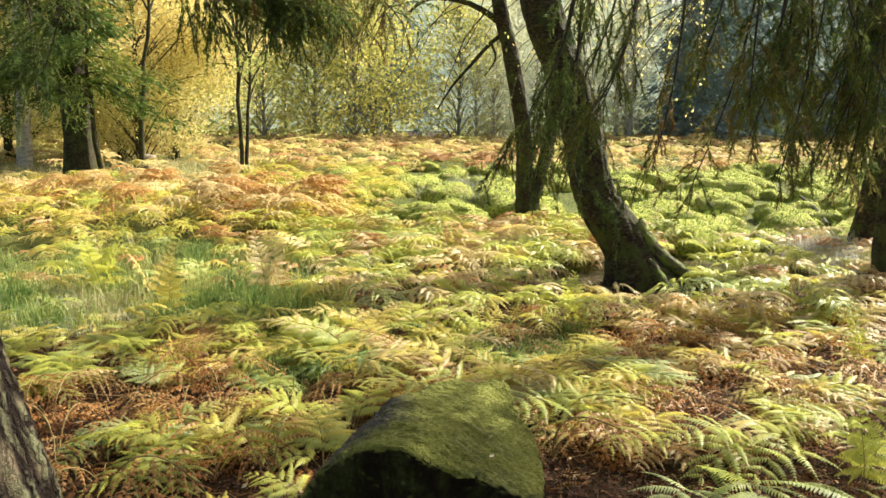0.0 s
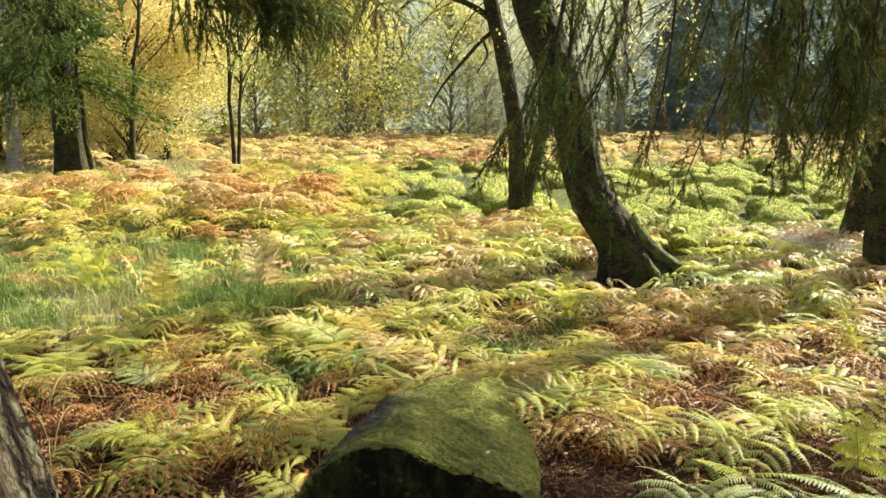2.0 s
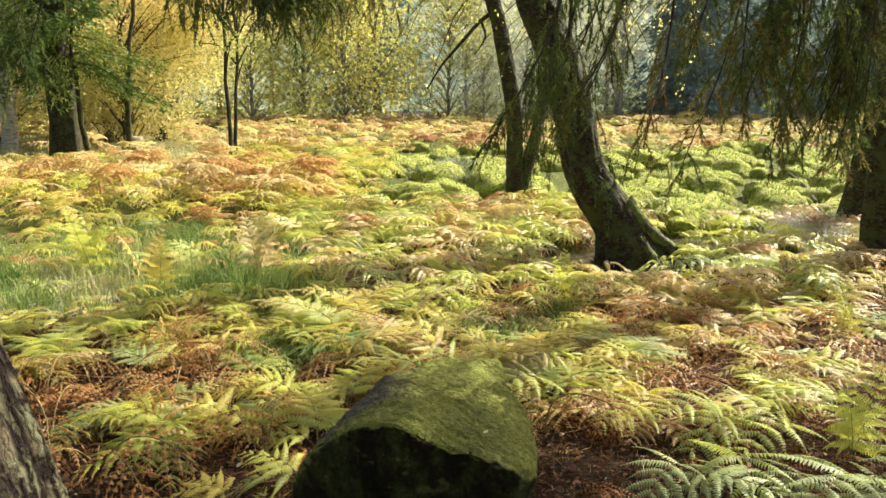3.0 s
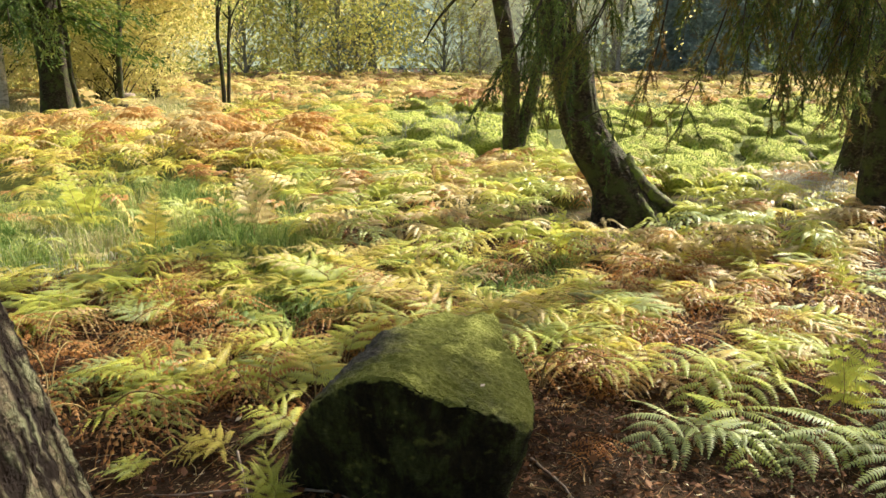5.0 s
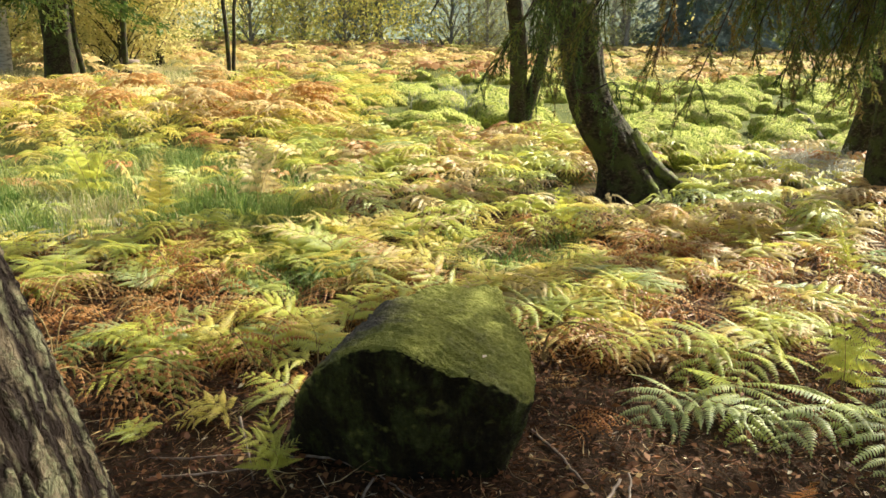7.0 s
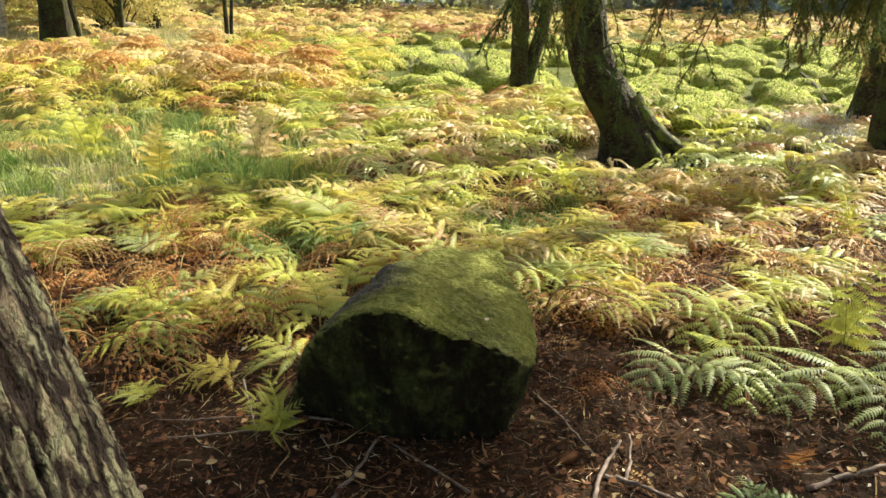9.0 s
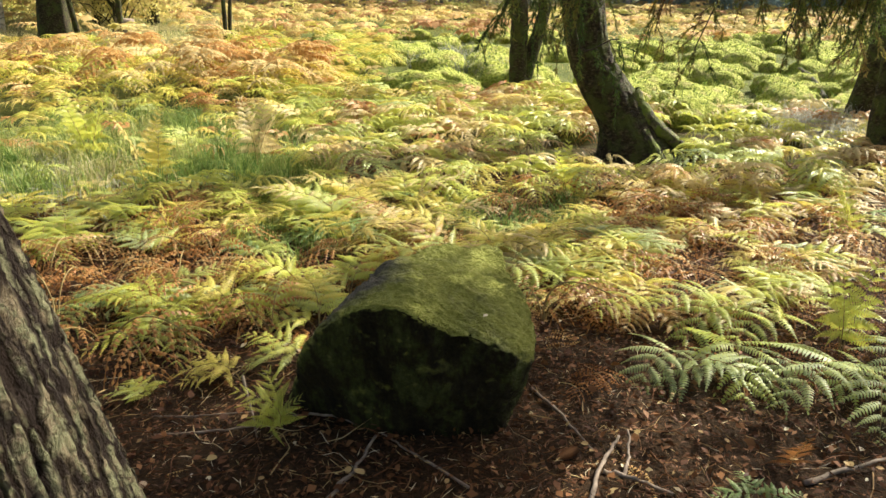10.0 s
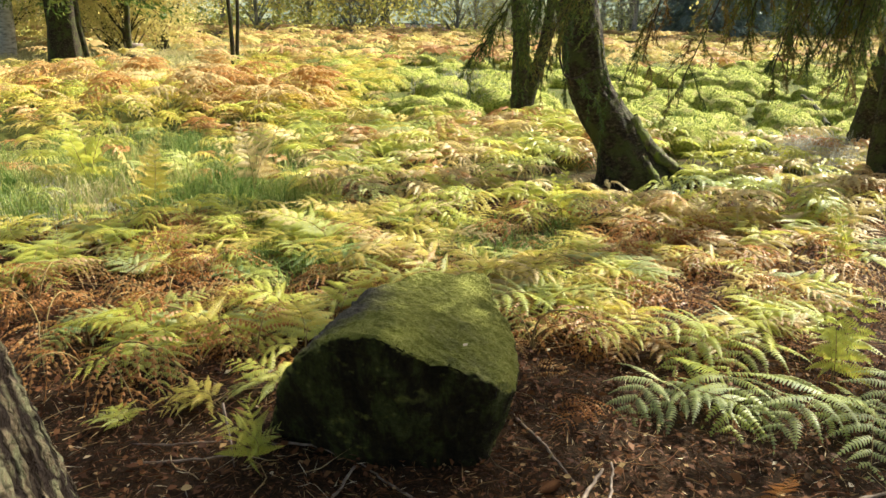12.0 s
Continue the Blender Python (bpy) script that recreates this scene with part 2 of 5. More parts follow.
STICK = plain_material("dead_wood", [(0.3, (0.12, 0.085, 0.06)), (0.6, (0.30, 0.24, 0.18)), (0.8, (0.46, 0.40, 0.32))], 30, bump=0.4, dist=0.004, stretch=(1, 1, 1))
MUSHROOM = plain_material("mushroom_skin", [(0.3, (0.42, 0.30, 0.17)), (0.6, (0.62, 0.48, 0.31)), (0.8, (0.72, 0.60, 0.42))], 30, rough=0.6, bump=0.1, dist=0.002)
MOSS = plain_material("moss", [(0.34, (0.11, 0.15, 0.02)), (0.5, (0.36, 0.41, 0.065)), (0.68, (0.60, 0.60, 0.15))], 9, rough=0.95, bump=1.0, dist=0.08, detail=8,
                      patch=(0.40, 0.35, 0.13), patch_scale=2.2, patch_at=(0.50, 0.66))
STALK = plain_material("bracken_stalk", [(0.3, (0.16, 0.10, 0.04)), (0.7, (0.38, 0.30, 0.12))], 20, bump=0.1)

# mossy sandstone: green above, bare stone with faint lichen below, darkened to paint the shaded face
STONE, t_, p_, o_ = nodes_of("mossy_stone")
fine = noise_of(t_, 55, 8, 0.7)
mid = noise_of(t_, 9, 6, 0.6)
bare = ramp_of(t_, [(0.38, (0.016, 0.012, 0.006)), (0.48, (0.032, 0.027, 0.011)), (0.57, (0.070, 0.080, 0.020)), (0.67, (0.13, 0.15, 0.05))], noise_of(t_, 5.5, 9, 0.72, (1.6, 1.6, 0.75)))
green = ramp_of(t_, [(0.28, (0.17, 0.185, 0.034)), (0.5, (0.265, 0.28, 0.056)), (0.72, (0.38, 0.385, 0.11))], fine)
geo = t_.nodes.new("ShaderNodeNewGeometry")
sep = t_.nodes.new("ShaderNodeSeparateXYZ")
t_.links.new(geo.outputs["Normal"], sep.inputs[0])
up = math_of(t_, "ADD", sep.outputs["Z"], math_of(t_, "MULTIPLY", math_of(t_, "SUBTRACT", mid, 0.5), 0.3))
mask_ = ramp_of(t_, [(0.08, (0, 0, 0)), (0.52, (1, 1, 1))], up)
worn = ramp_of(t_, [(0.54, (0, 0, 0)), (0.80, (1, 1, 1))], noise_of(t_, 4.5, 6, 0.7))
tc_ = t_.nodes.new("ShaderNodeTexCoord")
far_ = t_.nodes.new("ShaderNodeVectorMath")
far_.operation = "DISTANCE"
far_.inputs[1].default_value = (-.36, 2.28, .46)
t_.links.new(tc_.outputs["Object"], far_.inputs[0])
bald = ramp_of(t_, [(0.14, (1, 1, 1)), (0.30, (0, 0, 0))], math_of(t_, "ADD", far_.outputs["Value"], math_of(t_, "MULTIPLY", math_of(t_, "SUBTRACT", mid, 0.5), 0.35)))
grit = ramp_of(t_, [(0.35, (0.085, 0.075, 0.055)), (0.65, (0.22, 0.20, 0.155))], fine)
topc = mix_of(t_, math_of(t_, "MAXIMUM", math_of(t_, "MULTIPLY", worn, 0.6), bald), green, grit)
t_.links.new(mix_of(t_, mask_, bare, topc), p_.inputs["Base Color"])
p_.inputs["Roughness"].default_value = 0.92
p_.inputs["Specular IOR Level"].default_value = 0.2
lines_ = noise_of(t_, 16, 6, 0.7, (0.6, 1.6, 2.5))
bump_of(t_, p_, math_of(t_, "ADD", math_of(t_, "MULTIPLY", lines_, 1.3), math_of(t_, "ADD", fine, mid)), 1.0, 0.03)

# forest floor: dark needle litter close by, moss and grass roots further out
FLOOR, t_, p_, o_ = nodes_of("forest_floor")
fine = noise_of(t_, 60, 8, 0.75)
mid = noise_of(t_, 3.0, 6, 0.6)
litter = ramp_of(t_, [(0.3, (0.011, 0.007, 0.004)), (0.5, (0.040, 0.023, 0.010)), (0.68, (0.10, 0.053, 0.022)), (0.8, (0.19, 0.108, 0.056))], fine)
turf = ramp_of(t_, [(0.3, (0.035, 0.05, 0.012)), (0.5, (0.09, 0.11, 0.022)), (0.75, (0.22, 0.19, 0.06))], noise_of(t_, 9, 8, 0.7))
tc_ = t_.nodes.new("ShaderNodeTexCoord")
sep = t_.nodes.new("ShaderNodeSeparateXYZ")
t_.links.new(tc_.outputs["Object"], sep.inputs[0])
reach = math_of(t_, "ADD", math_of(t_, "MULTIPLY", sep.outputs["Y"], 0.08), math_of(t_, "MULTIPLY", math_of(t_, "SUBTRACT", mid, 0.5), 1.2))
mask_ = ramp_of(t_, [(0.45, (0, 0, 0)), (0.75, (1, 1, 1))], reach)
wood_ = ramp_of(t_, [(0.40, (0, 0, 0)), (0.44, (1, 1, 1))], math_of(t_, "MULTIPLY", sep.outputs["Y"], 0.01))
t_.links.new(mix_of(t_, wood_, mix_of(t_, mask_, litter, turf), litter), p_.inputs["Base Color"])
p_.inputs["Roughness"].default_value = 0.95
p_.inputs["Specular IOR Level"].default_value = 0.15
bump_of(t_, p_, fine, 0.9, 0.02)

# ---- ground: one sheet to the horizon ----
rings = np.concatenate([[0.0], np.geomspace(0.25, 900, 230)])
turns = np.arange(240) / 240 * 2 * np.pi
gx, gy = np.outer(rings, np.cos(turns)), np.outer(rings, np.sin(turns)) + 1.0
gv = np.stack([gx, gy, gz(gx, np.clip(gy, -50, 80))], -1)
for i in range(len(rings)):
    if 0.5 < rings[i] < 9:
        for j in range(240):
            x, y, z = gv[i, j]
            gv[i, j, 2] += 0.022 * noise.noise((x * 5, y * 5, 0)) + 0.012 * noise.noise((x * 17, y * 17, 3))
i, j = np.meshgrid(np.arange(len(rings) - 1), np.arange(240), indexing="ij")
k = (j + 1) % 240
gq = np.stack([i * 240 + j, (i + 1) * 240 + j, (i + 1) * 240 + k, i * 240 + k], -1).reshape(-1, 4)
ground = tagged(new("ground", mesh_np("ground", gv.reshape(-1, 3), [gq], FLOOR, True)),
                "dark brown woodland floor with needle litter, turf and moss", "ground", kind="structure")


# ---- boulder ----
def build_boulder():
    hull = [(-.52, 2.09, .25), (-.44, 2.03, .39), (-.34, 1.98, .485), (-.23, 1.93, .54), (-.14, 1.905, .545), (-.05, 1.89, .50), (.13, 1.91, .44),
            (.25, 1.92, .375), (.325, 2.03, .30), (-.60, 2.27, -.06), (-.50, 2.13, .05), (-.16, 2.02, -.06), (.21, 2.03, -.06), (.345, 2.22, .32), (.33, 2.45, .36),
            (.26, 2.68, .40), (.235, 2.84, .44), (.33, 2.5, -.06), (.24, 2.84, -.06), (-.06, 2.64, .50), (-.19, 2.47, .51), (-.5, 2.6, -.06), (-.2, 2.86, -.06)]
    bm = bmesh.new()
    for p in hull:
        bm.verts.new(p)
    bmesh.ops.convex_hull(bm, input=bm.verts[:])
    for v in [v for v in bm.verts if not v.link_faces]:
        bm.verts.remove(v)
    for _ in range(8):
        long = [e for e in bm.edges if e.calc_length() > 0.0125]
        if not long:
            break
        bmesh.ops.subdivide_edges(bm, edges=long, cuts=1)
        bmesh.ops.triangulate(bm, faces=[f for f in bm.faces if len(f.verts) > 3])
    for _ in range(24):
        bmesh.ops.smooth_vert(bm, verts=bm.verts[:], factor=0.5, use_axis_x=True, use_axis_y=True, use_axis_z=True)
    bm.normal_update()
    for v in bm.verts:
        c = v.co.copy()
        d = 0.022 * noise.noise(c * 4.3) + 0.010 * noise.noise(c * 11 + Vector((3, 1, 0))) + 0.007 * noise.noise(c * 30) + 0.004 * noise.noise(c * 70)
        strata = 0.0035 * noise.noise((c.x * 2.0 + c.y * 1.2, c.y * 2.0, (c.z + 0.35 * c.x) * 26))
        d -= 0.035 * math.exp(-((c.x - .03) / .07) ** 2 - ((c.y - 1.9) / .08) ** 2 - ((c.z - .44) / .09) ** 2)
        if v.normal.z > .3:    # weathered ledges running along the top, with pits
            across = c.y * 1.0 + .32 * c.x + .06 * noise.noise(c * 5)
            bed = noise.noise((c.x * 2.2, across * 21, 4.0))
            strata += .010 * (1 - abs(bed)) ** 3 - .006 + .005 * noise.noise((c.x * 9, across * 48, 1.0))
            strata -= .014 * max(0.0, noise.noise(c * 17 + Vector((8, 0, 2))) - .38)
        v.co += v.normal * (d + strata)
    me = bpy.data.meshes.new("boulder")
    bm.to_mesh(me)
    bm.free()
    me.polygons.foreach_set("use_smooth", np.ones(len(me.polygons), dtype=bool))
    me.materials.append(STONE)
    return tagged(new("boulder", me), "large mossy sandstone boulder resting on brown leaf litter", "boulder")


build_boulder()


# ---- trees ----
def bark_trunk(name, axis, radii, segs, rows, mat, furrow=0.02, cells=16.0, tall=0.3, roots=(), dense=None, plated=0.0):
    """A trunk along the axis points with furrowed bark and root spurs (angle, width, reach)."""
    pts = bezier(axis, rows)
    rad = np.interp(np.linspace(0, 1, rows), np.linspace(0, 1, len(radii)), radii)
    v, q = tube(pts, rad, segs, dense=dense)
    v = v.reshape(rows, segs, 3)
    deep = np.zeros((rows, segs))
    for i in range(rows):
        c = pts[i]
        h = c[2] - pts[0][2]
        for j in range(segs):
            out = v[i, j] - c
            r = float(np.linalg.norm(out))
            o = out / max(r, 1e-6)
            w = noise.noise(Vector(v[i, j]) * 3.0) * 0.25 + (0.14 if not plated else 0.05) * noise.noise(Vector(v[i, j]) * 11)
            p = Vector((o[0] * r * cells + w * 2, o[1] * r * cells + w * 2, c[2] * cells * tall))
            one, two = abs(noise.noise(p)), abs(noise.noise(p * 1.9 + Vector((5, 2, 9))))
            ridge = min(1.0, one / 0.24) * (0.8 + 0.2 * min(1.0, two / 0.2))
            if plated:
                q_ = Vector((o[0] * plated * cells + w * 1.6, o[1] * plated * cells + w * 1.6, h * cells * tall + w * .8))
                major = max(0.0, abs(noise.noise(q_)) - .06) / .22
                minor = abs(noise.noise(Vector((q_.x * 2.3 + 4, q_.y * 2.3, q_.z * .9)))) / .15
                scale_ = abs(noise.noise(Vector((q_.x * 1.6, q_.y * 1.6 + 7, h * cells * .62)))) / .10
                ridge = min(1.0, major) ** .8 * (.70 + .30 * min(1.0, minor)) * (.84 + .16 * min(1.0, scale_))
                ridge *= .90 + .24 * noise.noise(Vector(v[i, j]) * 60)
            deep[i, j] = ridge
            push = furrow * (ridge - 0.75) + furrow * (0.35 if not plated else 0.10) * noise.noise(Vector(v[i, j]) * (22 if not plated else 60)) + 0.04 * r * noise.noise(Vector(v[i, j]) * 2.1)
            for ang, wid, reach in roots:
                a = math.atan2(o[1], o[0]) - ang
                a = (a + math.pi) % (2 * math.pi) - math.pi
                push += reach * math.exp(-(a / wid) ** 2) * math.exp(-max(h, 0) / 0.16)
            v[i, j] = v[i, j] + o * push
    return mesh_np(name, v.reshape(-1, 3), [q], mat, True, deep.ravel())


def needles_on(pile, pts, rng, n, length, width, tint, spread=0.9):
    """Needles along a twig."""
    pts = np.asarray(pts)
    u = rng.uniform(0, len(pts) - 1.001, n)
    i = u.astype(int)
    c = pts[i] + (pts[i + 1] - pts[i]) * (u - i)[:, None]
    t = unit(pts[i + 1] - pts[i])
    d = unit(t + spread * unit(rng.standard_normal((n, 3))))
    w = unit(np.cross(d, rng.standard_normal((n, 3))))
    v = np.stack([c - w * width * .5, c + w * width * .5, c + d * (length * rng.uniform(0.7, 1.2, n))[:, None]], 1).reshape(-1, 3)
    pile.add(v, np.arange(n * 3).reshape(-1, 3), np.repeat(np.clip(tint + 0.12 * rng.standard_normal(n), 0, 1), 3))


def droop(p, d, length, rng, n=7, fall=0.8, wander=0.12):
    """A twig line from p along d that bends to the ground."""
    pts = [np.array(p, float)]
    d = unit(np.array(d, float))
    for _ in range(n - 1):
        d = unit(d + np.array([0, 0, -fall / n]) + wander * rng.standard_normal(3) * 0.5)
        pts.append(pts[-1] + d * length / (n - 1))
    return np.array(pts)


def spray(wood, green, pts, rng, r0=0.006, twigs=26, tlen=0.28, tint=0.45, needle=0.021, nw=0.0044, dens=80, sub=3, bare=0.15, weep=1.0):
    """A drooping conifer branch along pts with hanging needled twigs."""
    n = len(pts)
    v, q = tube(pts, np.linspace(r0, r0 * 0.25, n), 5)
    wood.add(v, q)
    for k in range(twigs):
        u = (bare + (1 - bare) * (k + rng.uniform()) / twigs) * (n - 1.001)
        i = int(u)
        c = pts[i] + (pts[i + 1] - pts[i]) * (u - i)
        t = unit(pts[i + 1] - pts[i])
        side = unit(np.cross(t, rng.standard_normal(3)))
        d = unit(t * 0.5 + side * 0.9 + np.array([0, 0, -0.45 * weep]))
        L = tlen * rng.uniform(0.45, 1.1)
        tw = droop(c, d, L, rng, 6, 1.8 * weep, .25)
        v, q = tube(tw, np.linspace(r0 * 0.3, r0 * 0.12, 6), 3)
        wood.add(v, q)
        tt = tint + 0.16 * rng.standard_normal()
        needles_on(green, tw, rng, int(dens * L / tlen), needle, nw, tt)
        for _ in range(sub):
            j = rng.integers(1, 5)
            d2 = unit(unit(tw[j] - tw[j - 1]) + 0.55 * rng.standard_normal(3) + np.array([0, 0, -0.5 * weep]))
            t2 = droop(tw[j], d2, L * 0.5, rng, 5, 1.2)
            v, q = tube(t2, np.linspace(r0 * 0.18, r0 * 0.1, 5), 3)
            wood.add(v, q)
            needles_on(green, t2, rng, int(dens * 0.55 * L / tlen), needle, nw, tt)


def crown_cloud(green, rng, centre, size, clumps, per, leaf, tint, down=0.5):
    """Leaf clumps filling an ellipsoid unevenly."""
    c = unit(rng.standard_normal((clumps, 3))) * rng.uniform(0.35, 1.0, (clumps, 1)) ** 0.6 * np.array(size) + np.array(centre)
    for p in c:
        n = int(per * rng.uniform(0.5, 1.5))
        pos = p + rng.standard_normal((n, 3)) * np.array([0.32, 0.32, 0.20]) * (size[0] / 2.2)
        v, q = leaves(pos, leaf, rng, down)
        green.add(v, q, np.repeat(np.clip(tint + 0.18 * rng.standard_normal(n) + 0.1 * rng.standard_normal(), 0, 1), 4))


# near conifer beside the camera, with long limbs overhead
def build_near_conifer():
    rng = np.random.default_rng(3)
    root = thing("conifer_tree", -0.85, 0.68, 0, "old conifer with deeply furrowed lichen-covered bark and drooping needled limbs", "tree")
    off = Matrix.Translation((0.85, -0.68, 0))
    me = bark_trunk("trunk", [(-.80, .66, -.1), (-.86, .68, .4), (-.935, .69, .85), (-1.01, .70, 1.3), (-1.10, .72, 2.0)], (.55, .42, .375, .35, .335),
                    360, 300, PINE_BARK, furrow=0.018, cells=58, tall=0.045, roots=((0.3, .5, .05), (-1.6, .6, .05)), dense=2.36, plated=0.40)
    me.transform(off)
    part("trunk", me, root, "grey-brown furrowed bark with pale green lichen")
    up_pts = bezier([(-1.10, .72, 1.98), (-1.22, .75, 3.2), (-1.35, .8, 5), (-1.5, .9, 9), (-1.6, 1, 13)], 14)
    v, q = tube(up_pts, np.linspace(.325, .05, 14), 24)
    me = mesh_np("upper_trunk", v, [q], PINE_BARK, True, np.full(len(v), .8))
    me.transform(off)
    part("upper_trunk", me, root)
    # (start, middle, end) of each limb and the hanging branches along it
    limbs = [((-1.15, .75, 2.5), (0.1, 1.9, 2.75), (1.5, 2.9, 2.45)), ((-1.08, .75, 2.8), (0.5, 2.3, 2.95), (2.5, 3.2, 2.5)),
             ((-1.05, .8, 2.6), (-1.1, 2.0, 2.7), (-1.0, 3.5, 2.35)), ((-1.1, .8, 2.9), (-1.6, 2.2, 2.8), (-2.4, 3.7, 2.3)),
             ((-1.08, .8, 2.75), (-.5, 2.3, 2.8), (-.1, 3.6, 2.35))]
    for a, b, c in limbs:
        v, q = tube(bezier([a, b, c], 24), np.linspace(.05, .016, 24), 8)
        me = mesh_np("limb", v, [q], TWIG, True)
        me.transform(off)
        part("limb", me, root)
    hanging = [  # top, middle, tip, twigs, tint
        ((0.74, 2.55, 2.62), (.64, 2.55, 1.83), (.40, 2.45, 1.42), 30, .42), ((0.55, 2.4, 2.65), (.40, 2.35, 1.86), (.25, 2.2, 1.55), 22, .30),
        ((1.25, 2.85, 2.55), (1.29, 3.0, 1.92), (1.06, 2.95, 1.40), 40, .50), ((1.35, 2.85, 2.5), (1.38, 3.0, 1.85), (1.26, 2.95, 1.32), 40, .62),
        ((1.5, 2.9, 2.48), (1.53, 3.0, 1.92), (1.67, 2.95, 1.45), 40, .45), ((1.75, 3.0, 2.7), (1.72, 3.0, 1.95), (1.50, 2.95, 1.42), 38, .58),
        ((2.0, 3.0, 2.66), (1.85, 3.05, 1.9), (1.82, 3.0, 1.45), 36, .50),
        ((1.9, 3.0, 2.68), (1.62, 3.2, 2.0), (1.40, 3.2, 1.52), 36, .38),

        ((.50, 2.3, 2.72), (.42, 2.6, 1.85), (.18, 2.62, 1.37), 18, .34), ((.56, 2.3, 2.72), (.48, 2.55, 1.85), (.30, 2.6, 1.36), 18, .36),
        ((.80, 2.6, 2.62), (.70, 2.75, 1.9), (.58, 2.8, 1.55), 36, .42), ((.72, 2.6, 2.62), (.62, 2.7, 1.98), (.50, 2.75, 1.66), 32, .30),
        ((.92, 2.7, 2.6), (.93, 2.9, 1.8), (.86, 2.95, 1.34), 30, .70), ((1.7, 3.0, 2.7), (1.78, 3.1, 1.8), (1.72, 3.1, 1.33), 38, .6),
        ((-1.02, 2.6, 2.58), (-1.05, 2.75, 2.15), (-.92, 2.8, 1.98), 46, .38), ((-1.0, 3.1, 2.45), (-.85, 3.1, 2.1), (-.66, 3.1, 1.96), 52, .36), ((-.95, 2.7, 2.6), (-.80, 2.8, 2.1), (-.62, 2.8, 1.95), 56, .30), ((-.85, 2.9, 2.6), (-.72, 2.9, 2.2), (-.50, 2.9, 1.99), 50, .34),
        ((-1.3, 2.2, 2.8), (-1.55, 2.8, 2.15), (-1.72, 2.9, 1.75), 34, .30),
        ((-1.8, 2.7, 2.62), (-1.80, 2.95, 2.05), (-1.76, 2.9, 1.66), 30, .25),
        ((-.55, 2.2, 2.8), (-.62, 2.8, 2.25), (-.46, 3.0, 1.99), 36, .55), ((-.3, 2.9, 2.6), (-.38, 3.1, 2.2), (-.24, 3.1, 2.0), 34, .62),
        ((-.8, 2.0, 2.8), (-.82, 2.7, 2.2), (-.75, 3.0, 1.98), 34, .5), ((.50, 2.45, 2.68), (.47, 2.6, 1.40), (.64, 2.6, 1.33), 12, .2)]
    hanging += [((1.45, 2.9, 2.5), (1.45, 3, 2.0), (1.35, 2.95, 1.62), 40, .5), ((1.65, 2.95, 2.6), (1.62, 3, 2.1), (1.58, 2.95, 1.66), 40, .42), ((1.85, 3.0, 2.66), (1.78, 3.0, 2.1), (1.72, 2.95, 1.62), 40, .5),
                ((1.21, 2.85, 2.55), (1.15, 2.95, 2.0), (1.08, 2.95, 1.66), 34, .55), ((2.0, 3.0, 2.66), (1.95, 3.05, 2.1), (1.9, 3.0, 1.6), 38, .45)]
    for a, b, c, tw, tint in hanging + [h for h in hanging if h[0][0] > 1.2]:
        wood, green = Pile(), Pile()
        pts = bezier([a, b, c], 14)
        if a[0] > 1.2:
            pts = pts + np.outer(np.linspace(.3, 1, 14), rng.normal(0, .13, 3) * np.array([1, 1, .7]))
        spray(wood, green, pts, rng, r0=0.0075, twigs=int(tw * (.48 if a[0] > 1.2 else .36 if a[0] > .62 else .7 if a[0] > .4 else .72)), tlen=0.19 if a[0] > 1.2 else 0.24, dens=62 if a[0] > 1.2 else 80, tint=tint, bare=0.32 if a[0] > 0.6 else 0.30, weep=.35 if a[0] < 0 else .62 if a[0] > 1.2 else 1.0)
        wm, gm = wood.mesh("branch", TWIG), green.mesh("needles", NEEDLE)
        wm.transform(off)
        gm.transform(off)
        br = part("branch", wm, root)
        part("needles", gm, br)
    green = Pile()
    crown_cloud(green, rng, (-0.9, 1.0, 7.5), (2.6, 2.6, 3.5), 150, 70, .10, .35)
    gm = green.mesh("crown", NEEDLE)
    gm.transform(off)
    part("crown", gm, root)


build_near_conifer()


def limb_tree(name, x, y, label, axis, radii, segs, rows, mat, roots, limbs, crown, leaf_mat, seed, furrow=0.015, cells=12, leaf=0.06, moss_label=""):
    """A broadleaf tree standing at (x, y): trunk through the axis points, limbs, and leaf clumps ((centre, size, clumps, per leaf clump, tint))."""
    rng = np.random.default_rng(seed)
    z = gzf(x, y)
    root = thing(name, x, y, z, label, "tree")
    off = Matrix.Translation((-x, -y, -z))
    me = bark_trunk("trunk", axis, radii, segs, rows, mat, furrow, cells, 0.3, roots)
    me.transform(off)
    part("trunk", me, root, moss_label)
    for pts, r in limbs:
        at_foot = pts[-1][2] < pts[0][2] and pts[0][2] < 1
        v, q = tube(bezier(pts, 16), np.linspace(r, r * 0.3, 16), 12 if at_foot else 7, .12 if at_foot else 0, rng)
        me = mesh_np("root" if at_foot else "limb", v, [q], MOSSY_BARK if at_foot else mat, True)
        me.transform(off)
        part("root" if at_foot else "limb", me, root, "root covered in bright green moss" if at_foot else "")
    for centre, size, clumps, per, tint in crown:
        green = Pile()
        crown_cloud(green, rng, centre, size, clumps, per, leaf, tint)
        gm = green.mesh("crown", leaf_mat)
        gm.transform(off)
        part("crown", gm, root)
    return root


